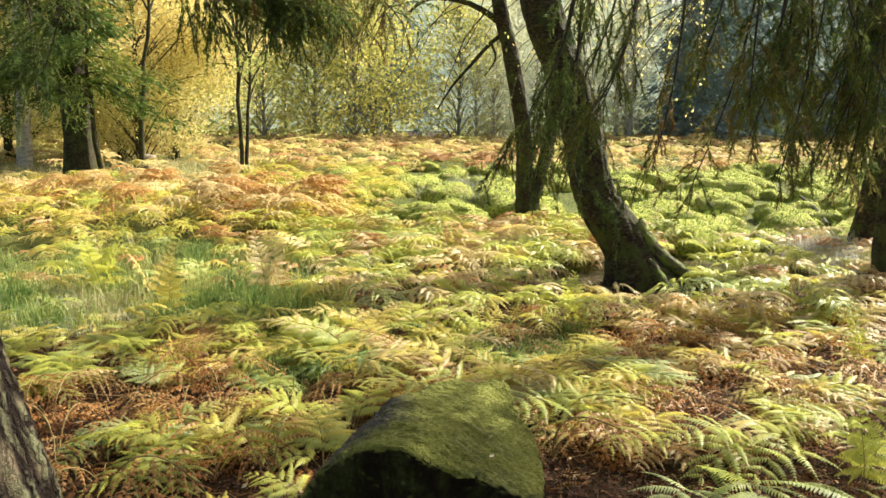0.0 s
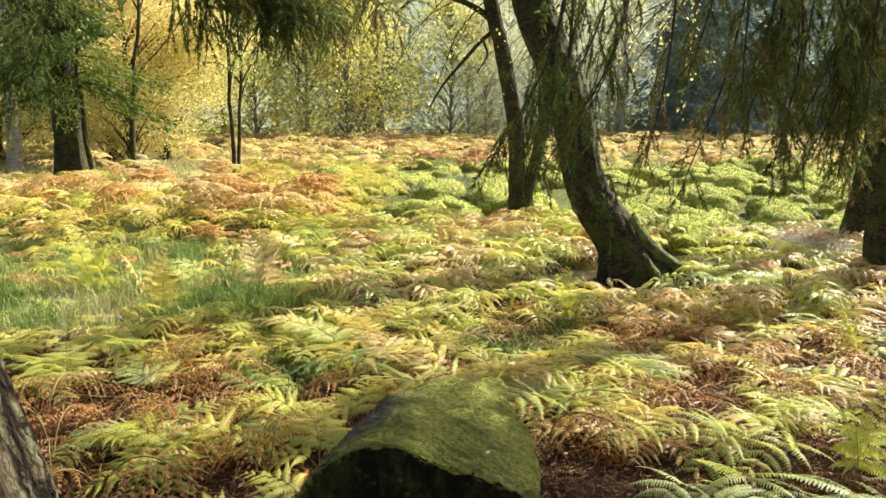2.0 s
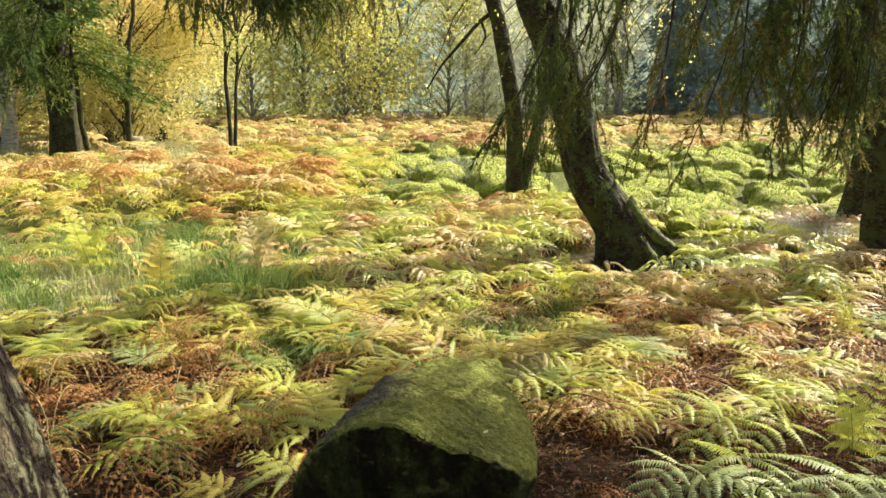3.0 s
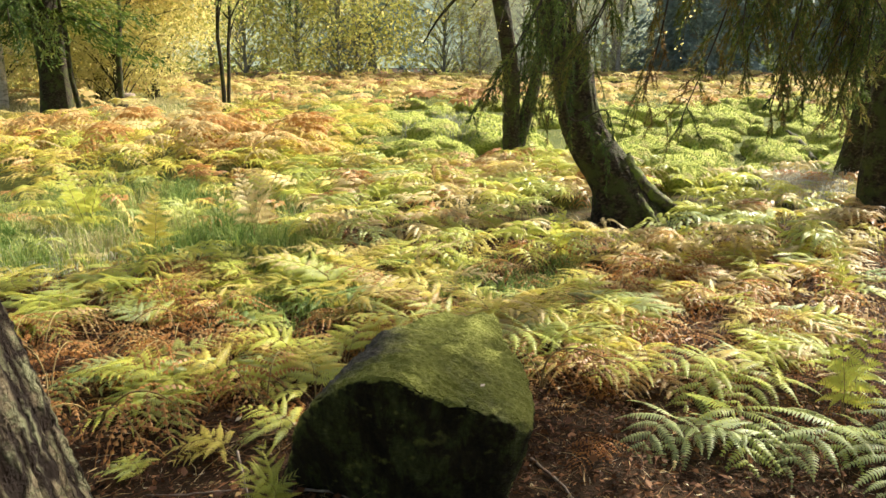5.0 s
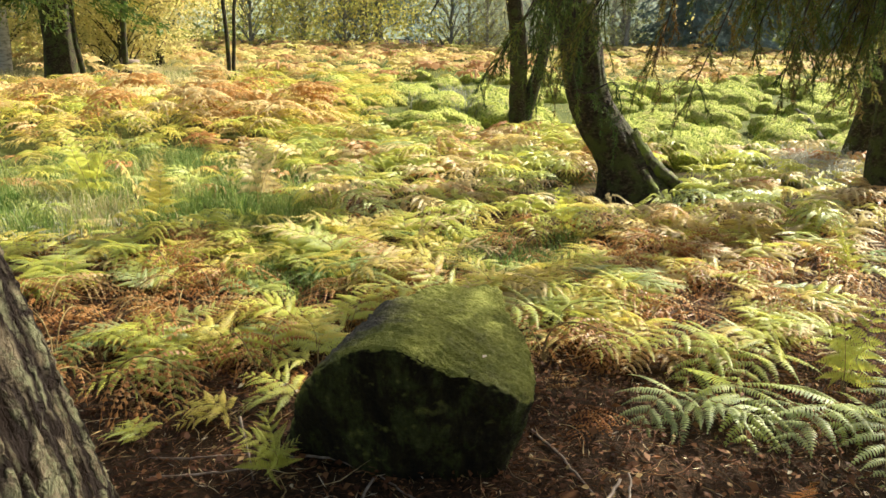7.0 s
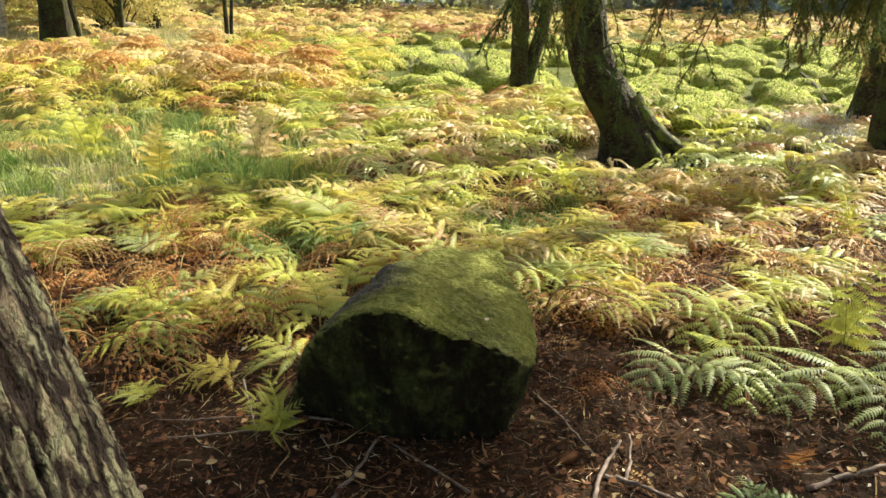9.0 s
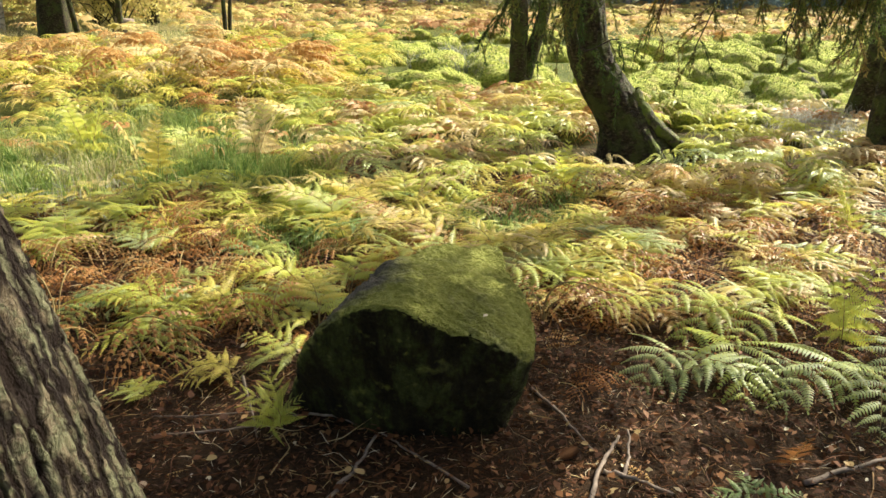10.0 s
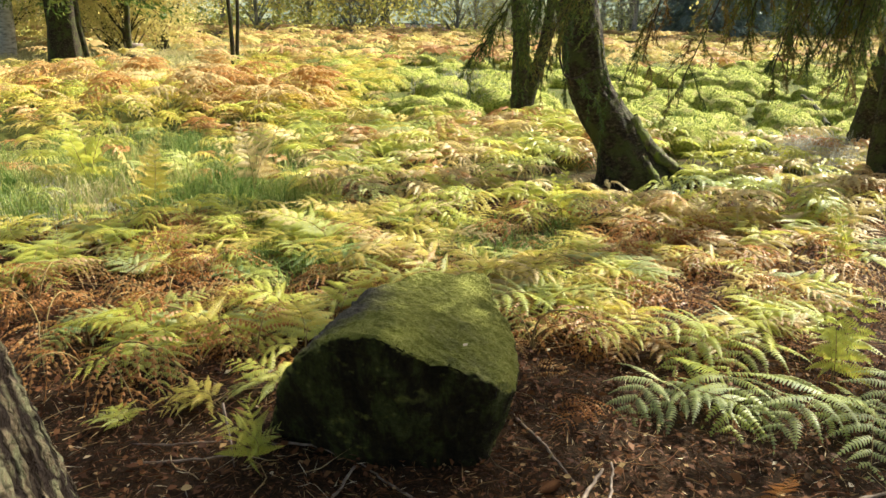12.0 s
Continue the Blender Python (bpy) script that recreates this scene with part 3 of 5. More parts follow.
limb_tree("leaning_tree", 1.68, 6.7, "dark leaning tree with moss on its flared roots", [(1.76, 6.7, -.1), (1.62, 6.7, .38), (1.30, 6.7, .90), (1.13, 6.7, 1.6), (.93, 6.7, 2.16), (.74, 6.7, 2.66), (.4, 6.8, 4.2), (.3, 7, 7)],
          (.33, .222, .193, .188, .183, .178, .145, .05), 96, 170, DARK_BARK, ((0.0, .45, .42), (-0.75, .3, .16), (3.0, .5, .05)),
          [([(1.66, 6.66, .62), (1.86, 6.62, .38), (2.08, 6.60, .22), (2.32, 6.58, .05)], .10), ([(1.70, 6.6, .40), (1.84, 6.5, .22), (1.98, 6.4, .02)], .075), ([(.5, 6.75, 3.6), (1.2, 6.6, 4.6), (2.2, 6.4, 5.2)], .08), ([(.4, 6.8, 4.2), (-.4, 7, 5.2), (-1.2, 7.4, 5.8)], .07)],
          [((1.4, 7.2, 6.2), (2.8, 2.4, 1.8), 40, 50, .4)], OLIVE_LEAF, 11, leaf=0.09)
limb_tree("twin_stem_tree", 1.0, 10.4, "slim grey twin-stemmed birch with a few yellow leaves", [(1.0, 10.4, -.1), (.95, 10.4, .5), (.92, 10.4, 1.4), (.74, 10.4, 2.42), (.54, 10.4, 3.26), (.35, 10.5, 4.5), (.1, 10.6, 6.5)],
          (.17, .125, .115, .11, .10, .08, .03), 40, 120, DARK_BARK, ((1.0, .5, .05),),
          [([(1.0, 10.45, .2), (1.10, 10.45, .55), (1.30, 10.5, 1.32), (1.38, 10.6, 2.4), (1.4, 10.8, 5)], .13),
           ([(.5, 10.4, 3.5), (1.4, 10.3, 3.95), (2.5, 10.2, 3.95), (3.4, 10.0, 3.7)], .05),
           ([(.60, 10.4, 2.92), (.40, 10.35, 3.06), (.05, 10.2, 3.20), (-.43, 10.1, 3.22), (-.75, 10.0, 2.98)], .055),
           ([(.63, 10.4, 2.82), (.41, 10.4, 2.65), (.17, 10.3, 2.38), (-.1, 10.2, 2.07), (-.3, 10.1, 1.75)], .035),
           ([(.45, 10.4, 2.66), (.50, 10.35, 2.45), (.35, 10.3, 2.2)], .02)],
          [((.2, 10.4, 6.0), (1.8, 1.8, 1.6), 40, 40, .7)], YELLOW_LEAF, 12, leaf=0.055)
# second limb and second crown, out of view, are added to shade the boulder
limb_tree("grey_trunk_tree", 3.98, 6.45, "thick grey-barked tree among pale ferns", [(4.0, 6.45, -.1), (4.0, 6.45, .3), (3.99, 6.45, 1.2), (4.0, 6.5, 2.2), (4.1, 6.6, 4), (4.2, 6.8, 8)],
          (.26, .185, .175, .17, .15, .06), 64, 140, DARK_BARK, ((-2.5, .5, .06),), [([(4.05, 6.5, 3.4), (3.2, 6.2, 4.4), (2.2, 5.8, 5)], .07), ([(4.06, 6.5, 3.8), (4.5, 6.3, 5.0), (5.0, 6.2, 5.9)], .06)],
          [((3.9, 7.0, 6.4), (2.6, 2.2, 1.8), 18, 50, .4), ((4.97, 6.17, 5.8), (.92, .85, .7), 34, 72, .4)], OLIVE_LEAF, 13, leaf=0.09)
limb_tree("leaning_grey_tree", 4.72, 8.3, "grey tree leaning beside a thicker trunk", [(4.68, 8.3, -.1), (4.72, 8.3, .33), (4.80, 8.3, .86), (5.0, 8.35, 1.9), (5.2, 8.4, 3), (5.6, 8.6, 7)],
          (.20, .15, .14, .13, .12, .04), 48, 100, DARK_BARK, (), [], [((5.2, 8.8, 6.0), (2.2, 2.2, 1.8), 22, 50, .45)], OLIVE_LEAF, 14, leaf=0.09)

# yellow leaves hanging from the twin-stemmed birch
def birch_hangers():
    rng = np.random.default_rng(21)
    twin = bpy.data.objects["twin_stem_tree"]
    for k in range(50):
        x0 = rng.uniform(-1.7, 3.3)
        z0 = 3.25 + rng.uniform(-.25, .5)
        pts = droop((x0, 10.1 + rng.uniform(-.5, .5), z0), (rng.uniform(-.6, .2), rng.uniform(-.3, .3), -.3), rng.uniform(.6, 2.0), rng, 10, 1.0, .25)
        v, q = tube(pts, np.linspace(.008, .003, 10), 4)
        wm = mesh_np("hanging_twig", v, [q], TWIG)
        n = rng.integers(14, 40)
        u = rng.uniform(1, 8.99, n)
        i = u.astype(int)
        c = pts[i] + (pts[i + 1] - pts[i]) * (u - i)[:, None] + 0.06 * rng.standard_normal((n, 3))
        lv, lq = leaves(c, .042, rng, .6)
        gm = mesh_np("leaves", lv, [lq], YELLOW_LEAF, tint=np.repeat(np.clip(.3 + .25 * rng.standard_normal(n), 0, 1), 4))
        off = Matrix.Translation(-twin.location)
        wm.transform(off)
        gm.transform(off)
        tw = part("hanging_twig", wm, twin)
        part("leaves", gm, tw)


birch_hangers()


# ---- bracken ----
def frond_arrays(rng, blade=0.7, stipe=0.28, pairs=7, pinnules=20, arch=(72, -12), width=0.52, comb=0.115, blunt=0.26, lift=0.15, sags=(.25, .6), hang=0.25, slit=0.0, folded=False):
    """One bracken frond growing from the origin towards +x: leaf quads, stalk quads. Each leaflet arches over and
    carries a comb of narrow lobes; folded lobes bend down at half their length."""
    n = 18
    total = blade + stipe
    s = np.linspace(0, 1, n)
    bend = 1 / (1 + np.exp(-(s - stipe / total - 0.10) * 10))
    th = np.radians(arch[0] + (arch[1] - arch[0]) * bend)
    step = total / (n - 1)
    wob = np.cumsum(rng.standard_normal(n) * 0.04)
    pts = np.zeros((n, 3))
    for i in range(1, n):
        pts[i] = pts[i - 1] + step * np.array([math.cos(th[i]) * math.cos(wob[i]), math.cos(th[i]) * math.sin(wob[i]), math.sin(th[i])])
    sv, sq = tube(pts, np.linspace(.0045, .0013, n), 4)
    verts, quads, count = [], [], 0

    def put(rows):
        nonlocal count
        verts.append(rows)
        count += len(rows)
        return count - len(rows) + np.arange(len(rows))

    for k in range(pairs):
        u = (k / pairs) ** 0.9
        for sg in (-1, 1):
            a = (stipe / total + (1 - stipe / total) * min(.97, u + (.025 if sg > 0 else 0))) * (n - 1.001)
            i = int(a)
            base = pts[i] + (pts[i + 1] - pts[i]) * (a - i)
            t = unit(pts[i + 1] - pts[i])
            side0 = unit(np.cross(np.array([0, 0, 1.0]), t) + 1e-6)
            nrm = np.cross(t, side0)
            L = blade * width * (1 - u) ** 0.85 * rng.uniform(.82, 1.1) + 0.03
            fwd = math.radians(20 + 26 * u + rng.normal(0, 9))
            d = unit(side0 * sg * math.cos(fwd) + t * math.sin(fwd) + nrm * rng.normal(lift, .08))
            m = max(4 if pinnules > 4 else 2, int(pinnules * (1 - u) ** 0.6))
            sag, curl = rng.uniform(*sags), rng.normal(.10, .10)
            v = np.arange(m + 1) / m
            rib = base + np.outer(v * L, d) + np.outer(curl * L * v * v, t) - np.outer(sag * L * v ** 2.2, [0, 0, 1])
            tan = unit(np.gradient(rib, axis=0))
            e = unit(np.cross(nrm, tan))
            up = np.cross(tan, e)
            gap = L / m
            if slit:
                one, two = put(rib - e * .0012), put(rib + e * .0012)
                quads.append(np.stack([one[:-1], one[1:], two[1:], two[:-1]], 1))
            vm = (np.arange(m) + .5) / m
            pl = np.maximum(0.005, L * comb * (1 - vm ** 1.6) * (0.55 + 0.45 * np.minimum(1, vm * 3.5)))
            c0, c1, tc = rib[:-1], rib[1:], tan[:-1]
            for s2 in (-1, 1):
                ln = (pl * rng.uniform(.88, 1.1, m))[:, None]
                w = unit(e[:-1] * s2 + tc * .30 + 0.05 * rng.standard_normal((m, 3)))
                mid = (c0 + c1) / 2
                lo, hi = put(c0 + (c1 - c0) * slit), put(c1 - (c1 - c0) * slit)
                if folded:
                    m1 = mid + w * ln * .55 - up[:-1] * ln * hang * .12
                    p1, p2 = put(m1 - tc * gap * .36), put(m1 + tc * gap * .34)
                    quads.append(np.stack([lo, hi, p2, p1], 1))
                    tip = mid + w * ln - up[:-1] * ln * hang
                    q1, q2 = put(tip - tc * gap * blunt * .6), put(tip + tc * gap * blunt)
                    quads.append(np.stack([p1, p2, q2, q1], 1))
                else:
                    tip = mid + w * ln - up[:-1] * ln * hang
                    q1, q2 = put(tip - tc * gap * blunt), put(tip + tc * gap * blunt)
                    quads.append(np.stack([lo, hi, q2, q1], 1))
    return np.concatenate(verts), np.concatenate(quads), sv, sq


frng = np.random.default_rng(5)


def library(count, pairs, pinnules, blade=(.45, .68), stipe=(.16, .34), arch0=(58, 82), arch1=(-34, -6), **more):
    return [frond_arrays(frng, frng.uniform(*blade), frng.uniform(*stipe), pairs, pinnules, (frng.uniform(*arch0), frng.uniform(*arch1)), **more) for _ in range(count)]


NEAR_FRONDS = library(16, 7, 20, (.50, .70), (.16, .30), arch0=(50, 76), arch1=(-30, 0), width=.54, comb=.185, blunt=.15, lift=.20, sags=(.16, .46), hang=.34, slit=.10, folded=True)
WITHERED = library(8, 8, 10, (.34, .52), (.08, .20), arch0=(40, 70), arch1=(-70, -20), blunt=.16, comb=.09, width=.46, lift=.2, sags=(.5, 1.1), hang=.6, slit=.2)
MID_FRONDS = library(14, 7, 13, (.48, .68), (.22, .42), arch0=(56, 82), arch1=(-40, -6), width=.56, comb=.155, blunt=.28, lift=.32, sags=(.45, .90), hang=.50, slit=.08)
OPEN_FRONDS = library(12, 7, 8, (.50, .75), (.30, .60), arch1=(-45, -8), comb=.17, width=.52, lift=.32, sags=(.45, .9), hang=.5, slit=.05)
FAR_FRONDS = library(10, 6, 3, (.5, .75), (.25, .5), comb=.22, blunt=.34, lift=.3, sags=(.4, .9), hang=.5)
STRAIGHT = library(4, 9, 13, (.55, .70), (.20, .3), arch0=(78, 88), arch1=(52, 72), width=.40, comb=.20, blunt=.24, slit=.10, folded=True)
LOW = library(8, 9, 11, (.40, .60), stipe=(.05, .14), arch0=(25, 60), arch1=(-40, -4), comb=.10, blunt=.16, sags=(.3, .9), hang=.5, slit=.2)


def frond_mesh(kind, arrays, i, tint, _made={}):
    """The shared mesh of a frond in one of twelve tints."""
    key = (kind, i, round(tint * 11))
    if key not in _made:
        v, q, sv, sq = arrays[i]
        r = np.random.default_rng(len(_made))
        tone = np.clip(key[2] / 11 + 0.03 * r.standard_normal(len(v)) + 0.12 * (np.hypot(v[:, 1], v[:, 0] - .3) - .2), 0, 1)
        leaf = mesh_np("frond", v, [q], BRACKEN, tint=tone)
        stalk = mesh_np("stalk", sv, [sq], STALK, True)
        _made[key] = (leaf, stalk)
    return _made[key]


def bracken_plant(x, y, fronds, label, group, free_lean=True):
    """A plant of its own: fronds as (heading, size, kind, index, tint, tilt)."""
    root = thing("bracken_fern", x, y, gzf(x, y) - 0.01, label, "fern", group)
    away, free = math.degrees(math.atan2(y - 2.4, x + .05)), math.hypot(x + .05, y - 2.4)
    for head, size, kind, arrays, i, tint, tilt in fronds:
        if free < 1.07 and free_lean:    # beside the boulder they lean away from it
            turn = (head - away + 180) % 360 - 180
            head = away + turn * .35
        leaf, stalk = frond_mesh(kind, arrays, i, tint)
        f = part("frond", leaf, root)
        f.matrix_local = pose(0, 0, 0, 0, tilt, head) @ Matrix.Diagonal((size, size, size, 1))
        part("stalk", stalk, f)
    return root


def bracken_field(name, label, spots, arrays, seed, stems=True, mat=None):
    """Many fronds as one mesh: spots as rows x, y, size, tint, flatness."""
    rng = np.random.default_rng(seed)
    mat = mat or FAR_BRACKEN
    leaf, stalk = Pile(), Pile()
    for x, y, size, tint, flat in spots:
        v, q, sv, sq = arrays[rng.integers(len(arrays))]
        a = rng.uniform(0, 2 * np.pi)
        c, s = math.cos(a), math.sin(a)
        m = np.array([[c, -s, 0], [s, c, 0], [0, 0, flat]]).T * size
        o = np.array([x, y, gzf(x, y) - 0.01])
        leaf.add(v @ m + o, q, np.clip(tint + 0.03 * rng.standard_normal(len(v)), 0, 1))
        if stems:
            rod = sv.reshape(-1, 4, 3)[::4, :3] @ m + o
            k = np.arange(len(rod) - 1)[:, None] * 3
            stalk.add(rod.reshape(-1, 3), np.concatenate([k + np.array([0, 1, 4, 3]), k + np.array([1, 2, 5, 4]), k + np.array([2, 0, 3, 5])]))
    root = tagged(new(name, leaf.mesh(name, mat)), label, "bracken", kind="stuff")
    if stems:
        part("stalks", stalk.mesh("stalks", STALK), root)
    return root


def spots(rng, n, y0, y1, a0, a1, size, tints, weights, flat=1.0, avoid=()):
    """Scattered rows between the depths y0 and y1 and between the lines x = a0 y and x = a1 y; tints come in patches."""
    out = []
    while len(out) < n:
        y = math.sqrt(rng.uniform(y0 * y0, y1 * y1))
        x = y * rng.uniform(a0, a1)
        if any((x - ax) ** 2 + (y - ay) ** 2 < r * r for ax, ay, r in avoid):
            continue
        p = 0.5 + 0.75 * noise.noise((x * 0.9, y * 0.9, 7.0)) + rng.normal(0, .16)
        k = int(np.searchsorted(np.cumsum(weights), min(max(p, 0), 0.999)))
        out.append((x, y, rng.uniform(*size) * (1 + .45 * noise.noise((x * .55, y * .55, 3.0))), tints[min(k, len(tints) - 1)] + rng.normal(0, .05), flat))
    return out


TRUNKS = ((1.72, 6.7, .55), (1.05, 10.4, .3), (3.98, 6.45, .4), (4.72, 8.3, .35), (0.03, 2.50, .80), (.35, 2.85, .52), (-.7, .7, .9))
rng = np.random.default_rng(8)
OPEN = ((.62, 2.75, .36), (.85, 3.35, .28), (1.55, 3.95, .34), (2.3, 4.3, .4), (-.3, 3.35, .25))
HOLLOW = ((0.55, 4.7, .5), (1.25, 5.9, .35))
GRASSY = ((-2.6, 6.2, 1.35), (-4.2, 6.6, 1.2), (-3.3, 7.4, 1.0), (-1.75, 5.6, .7), (-3.6, 5.2, .9))
near = (spots(rng, 46, 3.6, 4.9, -.66, -.16, (.48, .70), (.30, .38, .50, .80), (.25, .27, .18, .30), avoid=TRUNKS)
        + [(-1.62 + .21 * k, 2.92 + .09 * math.sin(k * 2.3), .58, (.28, .34, .26, .42)[k % 4], 1.0) for k in range(6)]
        + spots(rng, 6, 2.85, 3.15, -.50, -.15, (.5, .68), (.20, .26, .32, .44), (.3, .3, .25, .15), avoid=TRUNKS)
        + spots(rng, 84, 3.05, 5.4, -.26, .22, (.46, .70), (.27, .36, .52, .80), (.23, .26, .20, .31), avoid=TRUNKS + HOLLOW + OPEN)
        + spots(rng, 46, 3.0, 5.5, .18, .66, (.42, .68), (.22, .36, .58, .82), (.25, .24, .20, .31), avoid=TRUNKS + HOLLOW + OPEN)
        + spots(rng, 26, 3.7, 5.8, .22, .55, (.44, .62), (.44, .54, .60, .64), (.25, .25, .25, .25), avoid=TRUNKS + HOLLOW)
        + [(x, y, .60, tint, 1.0) for x, y, tint in ((-.48, 3.16, .27), (-.22, 3.30, .46), (.08, 3.34, .30), (-.70, 3.22, .34), (.36, 3.38, .52), (-.05, 3.5, .38))])
RUSTY = ((-1.36, 3.2), (-1.48, 2.66), (-1.84, 2.95), (-1.05, 3.05), (-1.65, 3.93), (-1.73, 3.26), (-2.08, 3.32), (-1.29, 3.63), (-1.5, 3.75), (-.25, 3.6), (-.55, 3.75), (-.65, 4.52), (-.33, 4.27), (-1.9, 4.2), (-2.3, 3.7), (-2.14, 4.72),
         (.48, 2.98), (.62, 3.3), (.5, 4.6), (1.1, 4.2), (1.36, 3.65), (.90, 3.75), (1.68, 4.35), (1.9, 3.8), (1.8, 4.3), (2.3, 4.1), (2.32, 4.4), (2.26, 5.1), (1.5, 4.6), (2.0, 4.8), (1.2, 4.9), (.75, 5.2))
LABELS = ((.28, "green-yellow arching bracken fern in brown litter"), (.48, "yellow arching bracken fern turning for autumn"), (.74, "pale straw-coloured drying bracken fern"), (2, "rust-brown withered bracken fern"))


def label_of(tint):
    return next(text for limit, text in LABELS if tint < limit)


for x, y, size, tint, _ in near:
    fr = [(rng.uniform(0, 360), size * rng.uniform(.74, 1.02) * (1.35 if tint > .7 else 1.0), *(("withered", WITHERED, int(rng.integers(8))) if tint > .7 else ("near", NEAR_FRONDS, int(rng.integers(16)))), float(np.clip(tint + rng.normal(0, .06), 0, 1)), rng.normal(0, 8))
          for _ in range(int(rng.integers(2, 4) + (y < 3.8) + 2 * (tint > .7)))]
    bracken_plant(x, y, fr, label_of(tint), "bracken in the foreground")

# the green clump on the litter beside the boulder, silvery sheen included in its colour
crng = np.random.default_rng(6)
for x, y, heads, tint in ((1.02, 2.60, (216,), .22), (1.22, 2.66, (258,), .25), (1.48, 2.52, (224,), .20), (1.80, 2.42, (200, 232), .18), (1.38, 3.02, (190, 235), .30),
                          (1.66, 2.98, (168, 212), .30), (1.06, 3.12, (204,), .33), (2.04, 2.66, (208,), .20), (.95, 3.02, (170,), .58), (1.98, 3.10, (190, 240), .26), (.94, 2.50, (228,), .22), (1.24, 2.48, (196,), .20), (1.62, 2.40, (222,), .19)):
    bracken_plant(x, y, [(h + crng.normal(0, 8), crng.uniform(.62, .80), "near", NEAR_FRONDS, int(crng.integers(16)), float(np.clip(tint + crng.normal(0, .04), 0, 1)), crng.normal(2, 5)) for h in heads],
                  "green bracken fern with painted silvery sheen over dark litter", "bracken in the foreground")
for x, y, heads, tint, s in ((1.73, 2.66, (80, 35, 120), .35, .54), (-3.05, 5.9, (30, 120, 240), .36, .9), (-2.45, 5.5, (60, 200), .50, .7), (-2.2, 5.2, (100, 300), .46, .6), (-3.5, 6.6, (10, 150), .4, .7), (-1.9, 6.1, (40, 170), .62, .6), (-1.55, 5.6, (20, 140, 80), .64, .75), (.92, 5.2, (80, 200), .34, .6), (2.6, 4.3, (100, 160, 160), .40, .5)):
    bracken_plant(x, y, [(h, s, "straight", STRAIGHT, int(rng.integers(4)), tint, rng.normal(0, 5)) for h in heads], "upright bright yellow-green bracken fern", "bracken in the foreground")
for x, y, heads, tint in ((.58, 3.55, (340, 30, 150), .56), (1.02, 3.35, (210, 270), .45), (.82, 3.42, (180, 240), .34), (.34, 3.72, (165, 15), .54), (.10, 3.72, (170, 10), .30), (.70, 3.75, (200, 330), .60)):
    bracken_plant(x, y, [(h, rng.uniform(.56, .72), "near", NEAR_FRONDS, int(rng.integers(16)), float(np.clip(tint + rng.normal(0, .05), 0, 1)), 0) for h in heads], "pale straw-coloured drying bracken fern", "bracken in the foreground")
for x, y, heads, tint, s in ((-.80, 2.38, (200, 140, 260), .44, .36), (-.55, 2.50, (150, 205), .26, .5), (-1.10, 2.20, (150, 30, 90), .30, .24)):
    bracken_plant(x, y, [(h, s, "near", NEAR_FRONDS, int(rng.integers(16)), float(np.clip(tint + rng.normal(0, .05), 0, 1)), 0) for h in heads], "small yellowing fern beside a boulder", "bracken in the foreground")
bracken_plant(1.0, 1.66, [(h, .22, "near", NEAR_FRONDS, i, .05, 5) for h, i in ((170, 0), (20, 1), (250, 2), (100, 4))], "small dark green fern on brown litter", "bracken in the foreground")
bracken_plant(-.585, 1.99, [(178, .38, "near", NEAR_FRONDS, 3, .36, -52), (110, .36, "near", NEAR_FRONDS, 6, .34, -55), (250, .28, "near", NEAR_FRONDS, 9, .38, -48), (40, .30, "near", NEAR_FRONDS, 11, .33, -40)],
              "yellow-green young fern standing beside the boulder", "bracken in the foreground", False)
# low ferns and withered fronds scattered through the grass
grng = np.random.default_rng(19)
for cx, cy, cr in GRASSY:
    for k in range(int(5 * cr)):
        a, d = grng.uniform(0, 6.283), cr * math.sqrt(grng.uniform())
        tint = float(grng.choice((.28, .36, .46, .80)))
        lib = ("withered", WITHERED, int(grng.integers(8))) if tint > .7 else ("near", NEAR_FRONDS, int(grng.integers(16)))
        bracken_plant(cx + d * math.cos(a), cy + d * math.sin(a), [(grng.uniform(0, 360), grng.uniform(.45, .70), *lib, float(np.clip(tint + grng.normal(0, .05), 0, 1)), grng.normal(-6, 8)) for _ in range(int(grng.integers(2, 5)))],
                      "withered brown fern in green grass" if tint > .7 else "low yellow-green fern growing through grass", "bracken in the foreground")
for x, y, tint in ((-2.76, 4.20, .32), (-2.42, 4.02, .40), (-2.45, 3.72, .30), (-2.95, 4.55, .44), (-2.62, 4.42, .28), (-2.2, 4.25, .36)):
    bracken_plant(x, y, [(grng.uniform(0, 360), grng.uniform(.5, .68), "near", NEAR_FRONDS, int(grng.integers(16)), float(tint + grng.normal(0, .04)), grng.normal(0, 6)) for _ in range(3)], label_of(tint), "bracken in the foreground")
for x, y in ((-1.95, 4.72), (-1.82, 4.86), (-2.1, 4.6), (-1.62, 4.62), (-1.42, 3.42), (-1.0, 2.72), (-.78, 2.78)):
    bracken_plant(x, y, [(grng.uniform(0, 360), grng.uniform(.6, .95), "withered", WITHERED, int(grng.integers(8)), float(np.clip(grng.normal(.78, .03), .7, .9)), grng.normal(-12, 8)) for _ in range(4)],
                  "low rust-brown withered bracken between green ferns", "bracken in the foreground")
for x, y in RUSTY:
    bracken_plant(x, y, [(rng.uniform(0, 360), 1.15 * rng.uniform(.65, 1.05), "withered", WITHERED, int(rng.integers(8)), float(np.clip(rng.normal(.80, .03), .7, .9)), rng.normal(-13, 8)) for _ in range(4)],
                  "low rust-brown withered bracken between green ferns", "bracken in the foreground")
bracken_plant(1.16, 1.84, [(260, .3, "straight", STRAIGHT, 1, .88, 10)], "single withered brown fern frond on litter", "bracken in the foreground")

